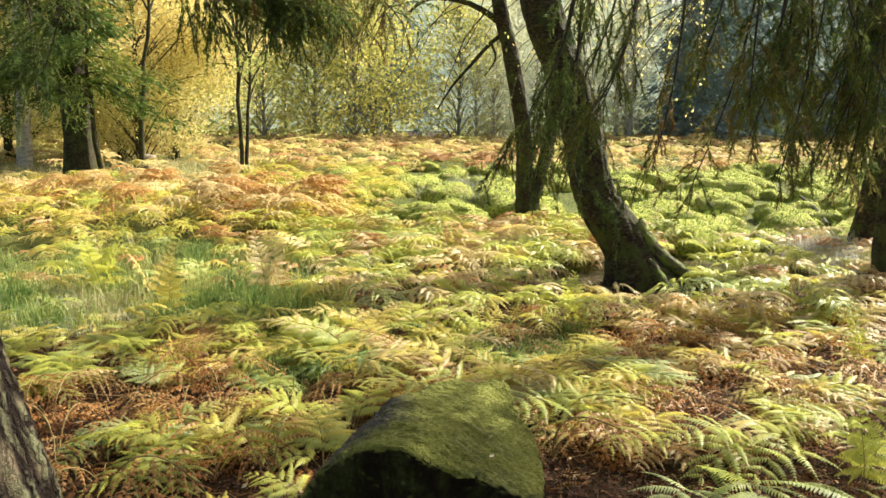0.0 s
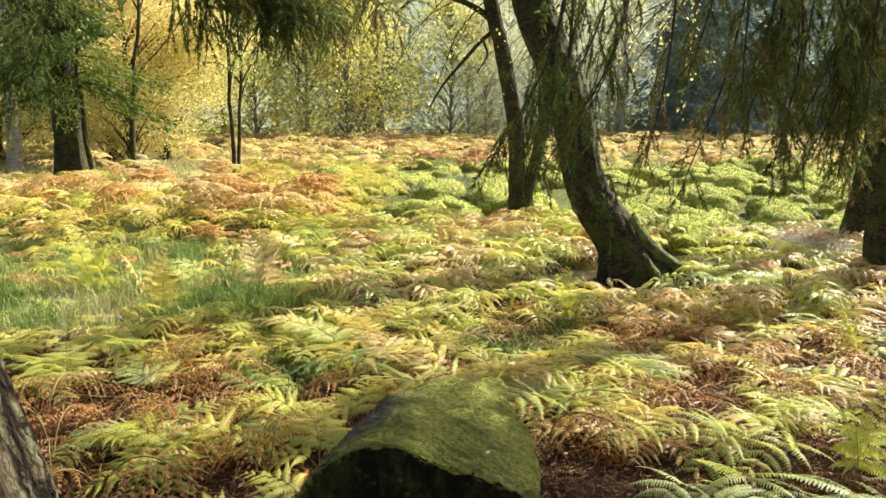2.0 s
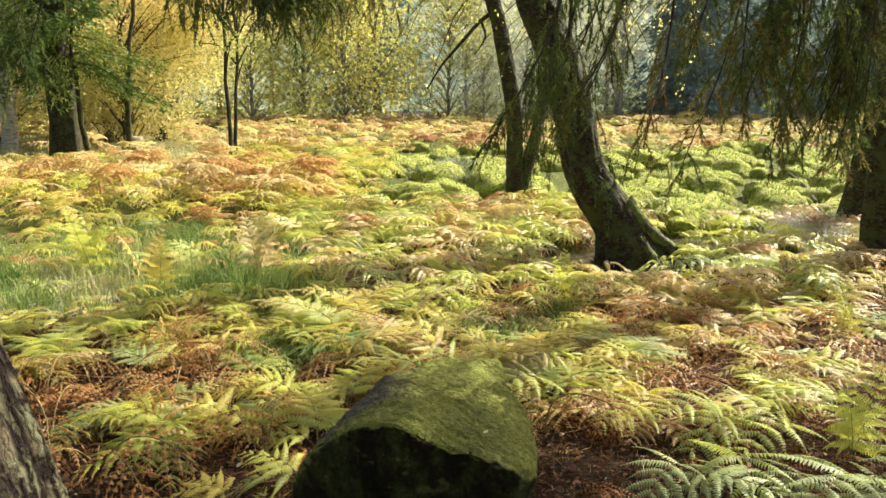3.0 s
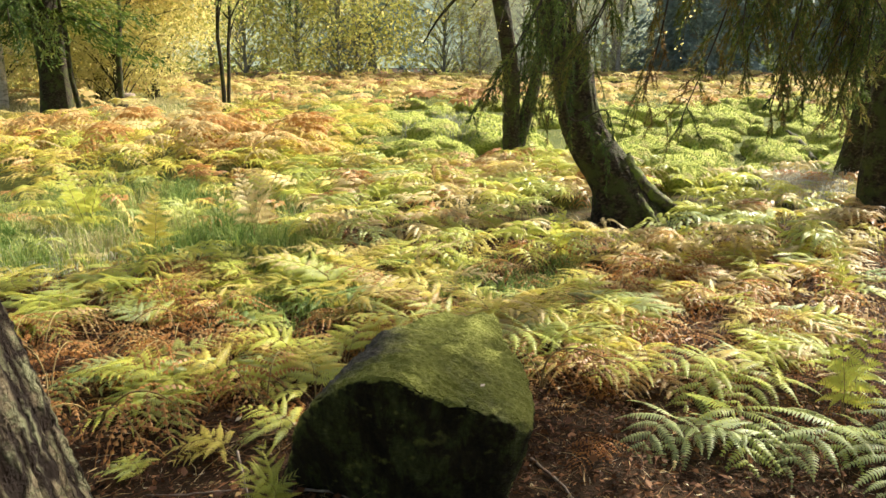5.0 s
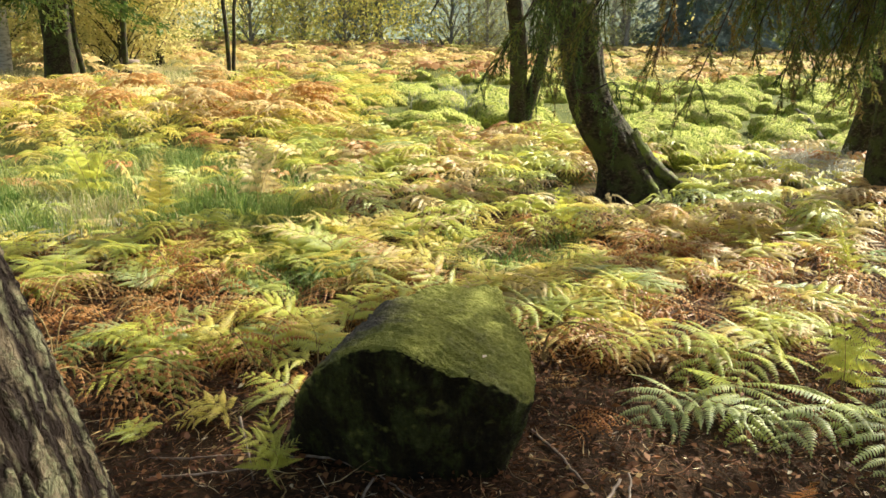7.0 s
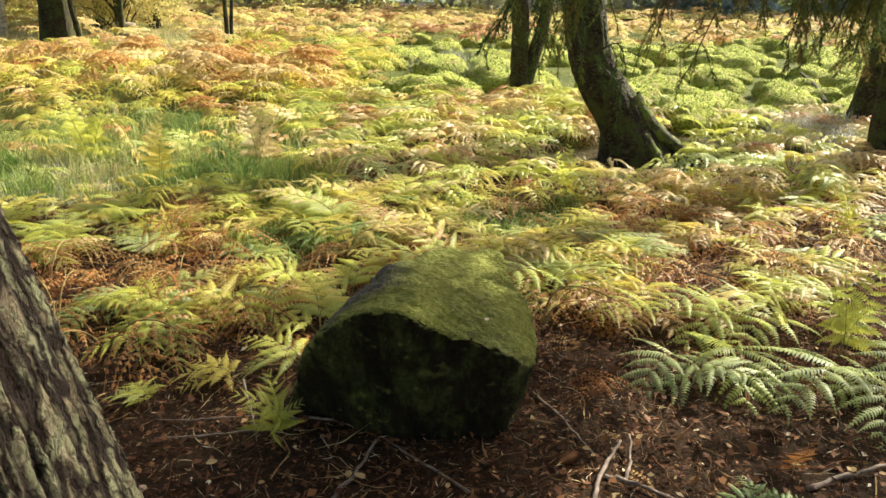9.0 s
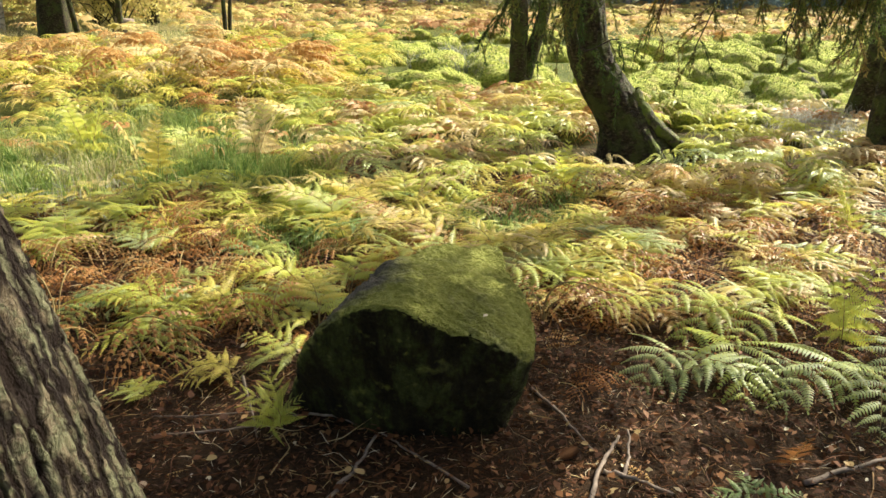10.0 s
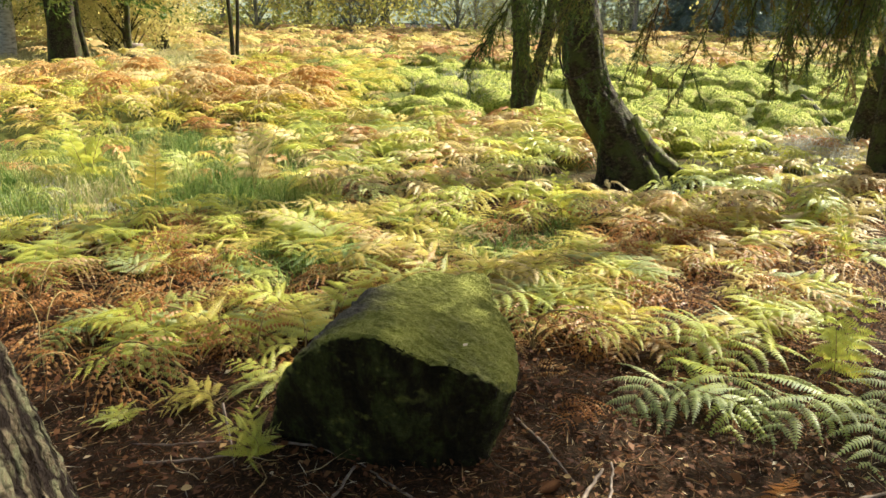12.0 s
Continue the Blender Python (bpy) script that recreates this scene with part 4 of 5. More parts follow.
bracken_field("bracken_thicket", "thicket of lime and yellow bracken with rusty fronds", spots(rng, 420, 5.2, 9.8, -.22, .20, (.62, .95), (.26, .36, .60, .79), (.23, .27, .25, .25), avoid=TRUNKS + HOLLOW)
              + spots(rng, 230, 5.2, 8.5, .20, .70, (.52, .82), (.28, .38, .62, .78), (.28, .3, .26, .16), avoid=TRUNKS) + spots(rng, 90, 4.6, 9, -.62, -.2, (.5, .75), (.3, .4, .5, .8), (.3, .3, .2, .2), avoid=GRASSY)
              + spots(rng, 40, 5.0, 8, -.6, -.25, (.5, .7), (.3, .4, .5, .8), (.4, .3, .2, .1)), MID_FRONDS, 31, True, BRACKEN)
def rusty_mounds(rng):
    """Rows for knee-high heaps of rust-brown fronds."""
    out = []
    for cx, cy, r, n in ((-3.3, 10.4, .9, 46), (-6.4, 11.8, .7, 14), (-5.6, 14.5, 1.0, 18)):
        for _ in range(n):
            a, d = rng.uniform(0, 6.283), r * math.sqrt(rng.uniform())
            out.append((cx + 1.5 * d * math.cos(a), cy + d * math.sin(a), rng.uniform(1.05, 1.5), rng.normal(.70, .06), 1.0))
    return out


bracken_field("golden_bracken", "tall golden and orange autumn bracken in the clearing", spots(rng, 1180, 8.6, 15.6, -.80, -.10, (.48, .82), (.30, .43, .54, .74), (.22, .32, .26, .20), avoid=TRUNKS) + spots(rng, 190, 15.6, 20, -.30, -.10, (.55, .85), (.30, .43, .54, .74), (.22, .32, .26, .20)) + rusty_mounds(rng), OPEN_FRONDS, 32)
bracken_field("far_bracken", "distant golden and russet bracken across the clearing", spots(rng, 2900, 19, 46, -.8, .8, (.8, 1.3), (.15, .36, .56, .82), (.2, .28, .3, .22), avoid=((-8.6, 21.6, 2.4), (-12, 22.5, 3.0))), FAR_FRONDS, 33, False, PALE_BRACKEN)
bracken_field("dead_bracken", "flattened rust-brown dead bracken on the ground", spots(rng, 9, 1.8, 2.5, -.6, .7, (.25, .5), (.76, .82, .88, .94), (.25, .25, .25, .25), .4, avoid=((0, 2.4, .62), (-.7, .7, .9))) + spots(rng, 700, 2.4, 6.5, -.66, .72, (.35, .75), (.72, .77, .81, .86), (.25, .25, .25, .25), .8, avoid=((0, 2.4, .62), (-.7, .7, .9))), LOW, 34, False)

# ---- grass, rushes, moss ----
def grass_field(name, label, rows, seed, mat=GRASS):
    """Bent blades: rows x, y, height, tint."""
    rng = np.random.default_rng(seed)
    r = np.asarray(rows)
    n = len(r)
    a = rng.uniform(0, 2 * np.pi, n)
    lean = rng.uniform(.2, 1.25, n)
    b = np.stack([r[:, 0], r[:, 1], gz(r[:, 0], r[:, 1]) - .01], 1)
    out = np.stack([np.cos(a), np.sin(a), np.zeros(n)], 1)
    side = np.stack([-np.sin(a), np.cos(a), np.zeros(n)], 1)
    h = r[:, 2]
    zz = np.array([0, 0, 1.0])
    mid = b + out * (h * lean * .35)[:, None] + zz * (h * .62)[:, None]
    tip = b + out * (h * lean)[:, None] + zz * (h * (1.0 - lean * .35))[:, None]
    w = (0.0028 + 0.0006 * r[:, 1] / 5)[:, None]
    v = np.stack([b - side * w, b + side * w, mid + side * w * .8, mid - side * w * .8, tip + side * w * .15, tip - side * w * .15], 1).reshape(-1, 3)
    k = np.arange(n)[:, None] * 6
    q = np.concatenate([k + np.array([0, 1, 2, 3]), k + np.array([3, 2, 4, 5])])
    return tagged(new(name, mesh_np(name, v, [q], mat, tint=np.repeat(np.clip(r[:, 3], 0, 1), 6))), label, "grass", kind="stuff")


def tufts(rng, n, per, y0, y1, a0, a1, height, tint, r=.10, avoid=()):
    rows = []
    for _ in range(n):
        y = math.sqrt(rng.uniform(y0 * y0, y1 * y1))
        x = y * rng.uniform(a0, a1)
        tt, hh = rng.uniform(*tint), rng.uniform(*height)
        for _ in range(per):
            rows.append((x + rng.normal(0, r), y + rng.normal(0, r), hh * rng.uniform(.55, 1.1), tt + rng.normal(0, .08)))
    return rows


rows = []
for cx, cy, cr in GRASSY:
    for _ in range(int(140 * cr * cr)):
        a, d = rng.uniform(0, 6.283), cr * 1.15 * math.sqrt(rng.uniform())
        x, y = cx + d * math.cos(a), cy + d * math.sin(a)
        tt, hh = .43 + .7 * noise.noise((x * 1.4, y * 1.4, 2)) + rng.normal(0, .16), rng.uniform(.14, .36)
        rows += [(x + rng.normal(0, .07), y + rng.normal(0, .07), hh * rng.uniform(.5, 1.1), tt + rng.normal(0, .08)) for _ in range(30)]
rows = [r for r in rows if noise.noise((r[0] * 2.3, r[1] * 2.3, 7)) > -.16 - .2 * math.sin(r[0] * 91)]
rows += tufts(rng, 60, 24, 3.6, 5.2, -.02, .2, (.1, .22), (.15, .4), .07) + tufts(rng, 60, 20, 3.4, 5, -.3, -.1, (.12, .25), (.2, .45), .08)
rows += tufts(rng, 50, 26, 4.9, 5.9, -.32, -.17, (.12, .24), (.3, .7), .1)
grass_field("dead_grass", "grey matted dead grass among green tufts and ferns", tufts(rng, 80, 24, 4.4, 6.0, -.75, -.48, (.10, .22), (.2, 1.0), .12) + tufts(rng, 22, 90, 7.3, 8.3, .475, .56, (.22, .42), (.4, 1.0), .16), 45, DEAD_GRASS)
grass_field("grass_patch", "soft green and straw grass between the ferns", rows, 41)
grass_field("bog_grass", "short yellow-green bog grass between moss hummocks", tufts(rng, 230, 12, 7.6, 24, .16, .66, (.06, .14), (.5, .9), .16) + tufts(rng, 150, 12, 9.4, 26, -.22, .2, (.06, .16), (.4, .85), .18), 42)
grass_field("rushes", "pale grey-green rushes standing in the bog", tufts(rng, 30, 50, 12, 17, -.05, .09, (.25, .5), (.0, .5), .16), 43, DEAD_GRASS)
grass_field("straw_grass", "pale straw-coloured grass at the clearing's edge", tufts(rng, 620, 24, 15.6, 32, -.66, -.26, (.16, .36), (.8, 1.0), .3), 44)


def hummock_mesh(seed):
    bm = bmesh.new()
    bmesh.ops.create_icosphere(bm, subdivisions=3, radius=1)
    for v in bm.verts:
        c = v.co.copy()
        v.co *= 1 + .30 * noise.noise(c * 1.6 + Vector((seed * 9, 0, 0))) + .10 * noise.noise(c * 5 + Vector((seed, 3, 0))) + .05 * noise.noise(c * 13)
        v.co.z = v.co.z * .58
    me = bpy.data.meshes.new("moss_hummock")
    bm.to_mesh(me)
    bm.free()
    me.polygons.foreach_set("use_smooth", np.ones(len(me.polygons), dtype=bool))
    me.materials.append(MOSS)
    return me


def hummock_tufts(me, seed):
    """Short moss and grass shoots standing out of a hummock."""
    rng = np.random.default_rng(seed)
    co = np.array([v.co for v in me.vertices])
    nr = np.array([v.normal for v in me.vertices])
    top = np.where(co[:, 2] > -.05)[0]
    i = rng.choice(top, 160)
    c = co[i] + rng.normal(0, .04, (160, 3))
    d = unit(nr[i] + np.array([0, 0, .5]) + .45 * rng.standard_normal((160, 3)))
    w = unit(np.cross(d, rng.standard_normal((160, 3)))) * .022
    v = np.stack([c - w, c + w, c + d * rng.uniform(.05, .17, (160, 1))], 1).reshape(-1, 3)
    return mesh_np("moss_fuzz", v, [np.arange(480).reshape(-1, 3)], GRASS, tint=np.repeat(rng.uniform(.15, .65, 160), 3))


HUMMOCKS = [hummock_mesh(k) for k in range(5)]
SHOOTS = [hummock_tufts(me, k) for k, me in enumerate(HUMMOCKS)]
for n_, y0, y1, a0, a1 in ((150, 8.2, 21, .19, .62), (95, 9.6, 23, -.17, .14)):
    for _ in range(n_):
        y = rng.uniform(y0, y1)
        x = y * rng.uniform(a0, a1)
        if any((x - ax) ** 2 + (y - ay) ** 2 < r * r for ax, ay, r in TRUNKS):
            continue
        s = rng.uniform(.14, .44)
        which = int(rng.integers(5))
        ob = new("moss_hummock", HUMMOCKS[which])
        tagged(part("moss_fuzz", SHOOTS[which], ob), kind="stuff")
        ob.matrix_world = pose(x, y, gzf(x, y) + s * .20, 0, 0, rng.uniform(0, 360)) @ Matrix.Diagonal((s * rng.uniform(.9, 1.5), s, s * 1.15, 1))
        tagged(ob, "rounded bright green moss hummock in the bog", "moss", "moss hummocks")

# ---- litter and sticks ----
def litter(name, label, n, y0, y1, a0, a1, size, tints, seed, lift=.012):
    rng = np.random.default_rng(seed)
    y = np.sqrt(rng.uniform(y0 * y0, y1 * y1, n))
    x = y * rng.uniform(a0, a1, n)
    c = np.stack([x, y, gz(x, y) + rng.uniform(0, lift, n) + .008], 1)
    d = rng.standard_normal((n, 3)) * np.array([1, 1, .35])
    d = unit(d)
    w = unit(np.cross(d, np.array([0, 0, 1.0]) + .5 * rng.standard_normal((n, 3))))
    s = size * rng.uniform(.5, 1.3, n)
    v, q = kites(c, d, w, s, s * rng.uniform(.3, .8, n), .10)
    return tagged(new(name, mesh_np(name, v, [q], FALLEN, tint=np.repeat(rng.uniform(*tints, n), 4))), label, "leaf litter", kind="stuff")


litter("leaf_litter", "brown fallen leaves covering the woodland floor", 50000, 1.2, 6.5, -.85, 1.0, .022, (0.04, .80), 51)
litter("curled_leaves", "larger curled brown leaves lying on the woodland floor", 7500, 1.3, 6.0, -.85, 1.0, .038, (0.10, .72), 54, .035)
litter("pale_leaves", "scattered pale yellow fallen birch leaves", 1400, 1.3, 7, -.85, .95, .030, (.78, 1.0), 52, .03)


def needle_litter():
    rng = np.random.default_rng(53)
    n = 26000
    y = np.sqrt(rng.uniform(1.4, 20, n))
    x = y * rng.uniform(-.85, 1.0, n)
    c = np.stack([x, y, gz(x, y) + rng.uniform(.004, .03, n)], 1)
    d = unit(rng.standard_normal((n, 3)) * np.array([1, 1, .22]))
    w = unit(np.cross(d, rng.standard_normal((n, 3))))
    v, q = kites(c, d, w, rng.uniform(.02, .10, n) ** 1.15, rng.uniform(.002, .005, n), .06)
    m = 380
    y = np.sqrt(rng.uniform(2.2, 22, m))
    x = y * rng.uniform(-.7, .75, m)
    c2 = np.stack([x, y, gz(x, y) + rng.uniform(.01, .05, m)], 1)
    d2 = unit(rng.standard_normal((m, 3)) * np.array([1, 1, .35]))
    v2, q2 = kites(c2, d2, unit(np.cross(d2, rng.standard_normal((m, 3)))), rng.uniform(.07, .24, m), rng.uniform(.003, .006, m), .12)
    tagged(new("dead_stalks", mesh_np("dead_stalks", v2, [q2], FALLEN, tint=np.repeat(rng.uniform(.75, 1, m), 4))), "pale broken bracken stalks on the litter", "litter", kind="stuff")
    tagged(new("twig_litter", mesh_np("twig_litter", v, [q], FALLEN, tint=np.repeat(rng.uniform(.05, 1.0, n) ** .9, 4))), "fine brown twigs and needles on the woodland floor", "litter", kind="stuff")


needle_litter()


def stick(points, r, label="pale dead stick lying on the litter", mat=STICK):
    rng = np.random.default_rng(int(abs(points[0][0]) * 1000))
    pts = np.array([(x, y, gzf(x, y) + z + r * .7) for x, y, z in points])
    pts = bezier(pts, 14)
    pts[1:-1] += rng.normal(0, r * .35, (12, 3))
    v, q = tube(pts, np.linspace(r, r * .55, 14), 7, .12, rng)
    caps = [np.arange(7)[::-1], np.arange(7) + 13 * 7]
    me = mesh_np("stick", v, [q, np.array(caps)], mat, True)
    tagged(new("stick", me), label, "stick", "sticks on the litter")


stick([(-.34, 1.64, 0), (-.27, 1.80, .01), (-.22, 1.97, .02)], .008)
stick([(-.54, 2.11, .01), (-.40, 2.09, .02), (-.26, 2.05, 0)], .006)
stick([(.36, 2.35, 0), (.46, 2.12, .01), (.53, 1.93, 0)], .007, "thin grey curved stick on brown litter")
stick([(.46, 1.62, .01), (.54, 1.82, .02), (.63, 1.99, .02)], .009)
stick([(.54, 1.80, .01), (.62, 1.76, .01), (.74, 1.70, .0)], .009)
stick([(.60, 1.78, .0), (.64, 1.88, .02), (.66, 2.0, .04)], .007)
stick([(1.18, 1.77, .0), (1.35, 1.83, .01), (1.55, 1.90, .02)], .010, "brown dead stick half buried in litter")
stick([(-1.0, 1.98, .0), (-.8, 2.0, .01), (-.62, 2.02, .02)], .005)
stick([(-1.05, 2.1, .0), (-.85, 2.08, .02), (-.66, 2.14, .01)], .004)
stick([(-.74, 2.2, .12), (-.69, 2.1, .05), (-.64, 1.98, .0)], .005)
stick([(.1, 1.72, 0), (-.1, 1.9, .01), (-.2, 2.0, .01)], .005)
stick([(5.2, 10.1, .05), (5.6, 11.4, .15), (5.95, 12.7, .2)], .04, "dead grey branch lying among moss hummocks", DARK_BARK)


def twig_tangle():
    """Thin curved twigs lying over one another on the litter."""
    rng = np.random.default_rng(57)
    pile = Pile()
    for _ in range(520):
        y = math.sqrt(rng.uniform(2.3, 14))
        x = y * rng.uniform(-.72, .85)
        if (x + .1) ** 2 + (y - 2.4) ** 2 < .30:
            continue
        a, n, step = rng.uniform(0, 6.283), 6, rng.uniform(.014, .06)
        pts = [np.array([x, y, gzf(x, y) + rng.uniform(.008, .03)])]
        for _ in range(n - 1):
            a += rng.normal(0, .32)
            q = pts[-1] + step * np.array([math.cos(a), math.sin(a), rng.normal(0, .18)])
            q[2] = max(q[2], gzf(q[0], q[1]) + .006)
            pts.append(q)
        r = rng.uniform(.0012, .0034)
        pile.add(*tube(pts, np.linspace(r, r * .5, n), 4), rng.uniform(.2, .95))
    tagged(new("twig_tangle", pile.mesh("twig_tangle", FALLEN, True)), "tangle of thin curved brown and straw twigs on litter", "twigs", kind="stuff")


twig_tangle()


def round_leaf(x, y, size, turn, tint, label):
    """A rounded birch leaf with a short stalk, cupped along its midrib."""
    n = 10
    a = np.arange(n) / n * 2 * np.pi
    rim = np.stack([np.cos(a) * (1 + .18 * np.cos(a)), np.sin(a) * .78, .22 * np.abs(np.sin(a)) + .05 * np.cos(3 * a)], 1) * size
    v = np.vstack([[[0, 0, 0]], rim, [[-size * 1.5, -size * .03, 0], [-size * 1.5, size * .03, 0], [-size * .75, size * .05, .004], [-size * .75, -size * .05, .004]]])
    tri = np.stack([np.zeros(n, int), 1 + np.arange(n), 1 + (np.arange(n) + 1) % n], 1)
    ob = new("fallen_leaf", mesh_np("fallen_leaf", v, [tri, np.array([[n + 1, n + 2, n + 3, n + 4]])], FALLEN, True, np.full(len(v), tint)))
    ob.matrix_world = pose(x, y, gzf(x, y) + .026, 6, -8, turn)
    tagged(ob, label, "leaf", "leaves on the litter")


for k, (x, y) in enumerate(((-.56, 1.72), (-.29, 1.77), (-.25, 1.76), (.52, 1.90), (.50, 1.94), (.55, 1.68), (1.0, 1.97), (1.19, 1.87), (1.36, 1.85), (1.45, 1.83), (1.14, 1.67), (.18, 1.58), (.36, 2.0), (1.60, 1.95), (-.75, 1.82), (.03, 1.72))):
    round_leaf(x, y, .011 + .004 * (k % 3), k * 77, .84 + .03 * (k % 3), "small round yellow birch leaf on brown litter")


def mushroom(x, y, size):
    """A low pale cap on a short stem."""
    root = thing("mushroom", x, y, gzf(x, y) + .012, "small pale buff mushroom in leaf litter", "mushroom", "mushrooms by the conifer")
    u = np.linspace(0, 1, 7)
    for name, prof in (("stem", [(.22 * size, -.4 * size + .9 * size * k) for k in u]), ("cap", [(max(.02, math.cos(k * 1.5)) * size, .5 * size + math.sin(k * 1.5) * .55 * size) for k in u])):
        pts = np.array([(0, 0, z) for _, z in prof])
        v, q = tube(pts, [r for r, _ in prof], 12)
        part(name, mesh_np(name, v, [q], MUSHROOM, True), root)


for x, y, size in ((-.99, 1.66, .016), (-.95, 1.665, .019), (-.925, 1.69, .014)):
    mushroom(x, y, size)


def fallen_cone(x, y, turn):
    """A closed conifer cone with rows of overlapping scales."""
    pile = Pile()
    z = np.linspace(0, .085, 9)
    r = .015 * np.sin(np.linspace(.35, 2.85, 9))
    pile.add(*tube(np.stack([z, 0 * z, 0 * z], 1), r, 10), .4)
    for i in range(12):
        for j in range(7):
            a, u = (j + .5 * (i % 2)) / 7 * 6.283, .004 + i * .0066
            rr = .0155 * math.sin(.35 + 2.5 * u / .085)
            e, w = np.array([0, math.cos(a), math.sin(a)]), np.array([0, -math.sin(a), math.cos(a)])
            c = np.array([u, 0, 0]) + e * rr
            v = np.array([c - w * .0055, c + w * .0055, c + [.010, 0, 0] + e * .0035 + w * .003, c + [.010, 0, 0] + e * .0035 - w * .003])
            pile.add(v, np.array([[0, 1, 2, 3]]), .5 + .04 * (j % 3))
    ob = new("conifer_cone", pile.mesh("conifer_cone", FALLEN))
    ob.matrix_world = pose(x, y, gzf(x, y) + .022, 0, 0, turn)
    tagged(ob, "closed brown conifer cone lying on litter", "cone")


fallen_cone(.40, 1.86, 35)


# a pale leaf shape added for the white spot on the boulder
lv_, lq_ = kites(np.array([[.14, 1.965, .488]]), unit(np.array([[.5, .8, -.05]])), unit(np.array([[.8, -.5, -.12]])), [.03], [.016], .05)
tagged(new("fallen_leaf", mesh_np("fallen_leaf", lv_, [lq_], FALLEN, tint=np.ones(4))), "small whitish leaf shape standing in for a white spot on the boulder", "leaf")

# ---- trees round the clearing ----
def spruce(rng, height, radius, low, count, mat_leaf, leaf, per, slope=.26, skirt=0.0, mat_bark=None):
    """Trunk and crown meshes of a conifer with drooping tiers of branches, from the height low upwards."""
    n = 14
    z = np.linspace(-.1, height, n)
    pts = np.stack([0.05 * np.sin(z), 0.05 * np.cos(z * .7), z], 1)
    tv, tq = tube(pts, np.linspace(1, .06, n) ** .9 * radius, 14, .05, rng)
    wood, green = Pile(), Pile()
    wood.add(tv, tq)
    for k in range(count):
        u = (k + rng.uniform()) / count
        h = low + (height - low) * u ** 1.15
        reach = (height - h) * slope + .5 + skirt * math.exp(-((h - low) / 1.6) ** 2)
        a = rng.uniform(0, 6.283)
        line = droop((0, 0, h), (math.cos(a), math.sin(a), .12), reach * rng.uniform(.7, 1.15), rng, 7, .9, .2)
        bv, bq = tube(line[::2], np.linspace(.035, .008, 4), 3)
        wood.add(bv, bq)
        m = int(per * (0.35 + reach / 3))
        w = rng.uniform(.8, 5.99, m)
        i = w.astype(int)
        c = line[i] + (line[i + 1] - line[i]) * (w - i)[:, None] + rng.standard_normal((m, 3)) * np.array([.20, .20, .10])
        d = unit(np.stack([np.cos(a) + .8 * rng.standard_normal(m), np.sin(a) + .8 * rng.standard_normal(m), -.7 + .45 * rng.standard_normal(m)], 1))
        sw = unit(np.cross(d, rng.standard_normal((m, 3))))
        v, q = kites(c, d, sw, leaf * rng.uniform(.6, 1.4, m), leaf * .28 * rng.uniform(.7, 1.3, m))
        green.add(v, q, np.repeat(np.clip(rng.normal(.45, .12) + .15 * rng.standard_normal(m), 0, 1), 4))
    return wood.mesh("trunk", mat_bark or DARK_BARK, True), green.mesh("crown", mat_leaf)


def broadleaf(rng, height, radius, low, spread, clumps, per, leaf, mat_leaf, mat_bark, tint):
    """Trunk with limbs, and a crown of leaf clumps carried at the limbs' ends."""
    n = 12
    z = np.linspace(-.1, height * .85, n)
    bend = np.cumsum(rng.standard_normal((n, 2)) * .05, 0)
    pts = np.stack([bend[:, 0], bend[:, 1], z], 1)
    wood, green = Pile(), Pile()
    wood.add(*tube(pts, np.linspace(1, .2, n) * radius, 10, .05, rng))
    for k in range(clumps):
        h = low + (height - low) * rng.uniform() ** .85
        a = rng.uniform(0, 6.283)
        out = spread * math.sin(math.pi * min(.97, .18 + .8 * (h - low) / (height - low))) * rng.uniform(.35, 1.05)
        i = min(n - 1, int(max(0, (h - out * .5)) / (height * .85) * (n - 1)))
        s = pts[i]
        e = np.array([s[0] + out * math.cos(a), s[1] + out * math.sin(a), h])
        line = bezier([s, (s + e) / 2 + np.array([0, 0, .25 * out]), e], 5)
        wood.add(*tube(line, np.linspace(.035, .008, 5), 3))
        m = int(per * rng.uniform(.5, 1.5))
        c = e + rng.standard_normal((m, 3)) * np.array([.45, .45, .28]) * (spread / 2.6)
        v, q = leaves(c, leaf, rng, .5)
        green.add(v, q, np.repeat(np.clip(tint + rng.normal(0, .14) + .14 * rng.standard_normal(m), 0, 1), 4))
    return wood.mesh("trunk", mat_bark, True), green.mesh("crown", mat_leaf)


def plant_tree(name, meshes, x, y, label, turn=0.0, size=1.0, group="", lean=0.0):
    root = thing(name, x, y, gzf(x, min(y, 80)) - .05, label, "tree", group)
    root.matrix_world = pose(x, y, gzf(x, min(y, 80)) - .05, 0, lean, turn) @ Matrix.Diagonal((size, size, size, 1))
    part("trunk", meshes[0], root)
    part("crown", meshes[1], root)
    return root


trng = np.random.default_rng(77)
plant_tree("spruce_tree", spruce(trng, 15, .40, 2.35, 150, SPRUCE_NEEDLE, .17, 290, .08, 1.3), -9.75, 18.3, "dark spruce with low drooping green branches at the clearing's edge", 20)
slim = broadleaf(trng, 9, .058, 2.7, 1.4, 44, 50, .09, OLIVE_LEAF, DARK_BARK, .35)
plant_tree("slim_tree", slim, -5.72, 18.5, "slim dark tree with sparse yellow-olive leaves", 0, 1, "slim dark trees")
plant_tree("slim_tree", slim, -5.50, 18.6, "slim dark tree with sparse yellow-olive leaves", 120, .9, "slim dark trees")
bare = broadleaf(trng, 8, .08, 4.5, 1.2, 20, 40, .10, YELLOW_LEAF, DARK_BARK, .5)
plant_tree("slim_tree", bare, -8.35, 19.0, "thin leaning dark tree at the clearing's edge", 0, 1, "slim dark trees", 6)
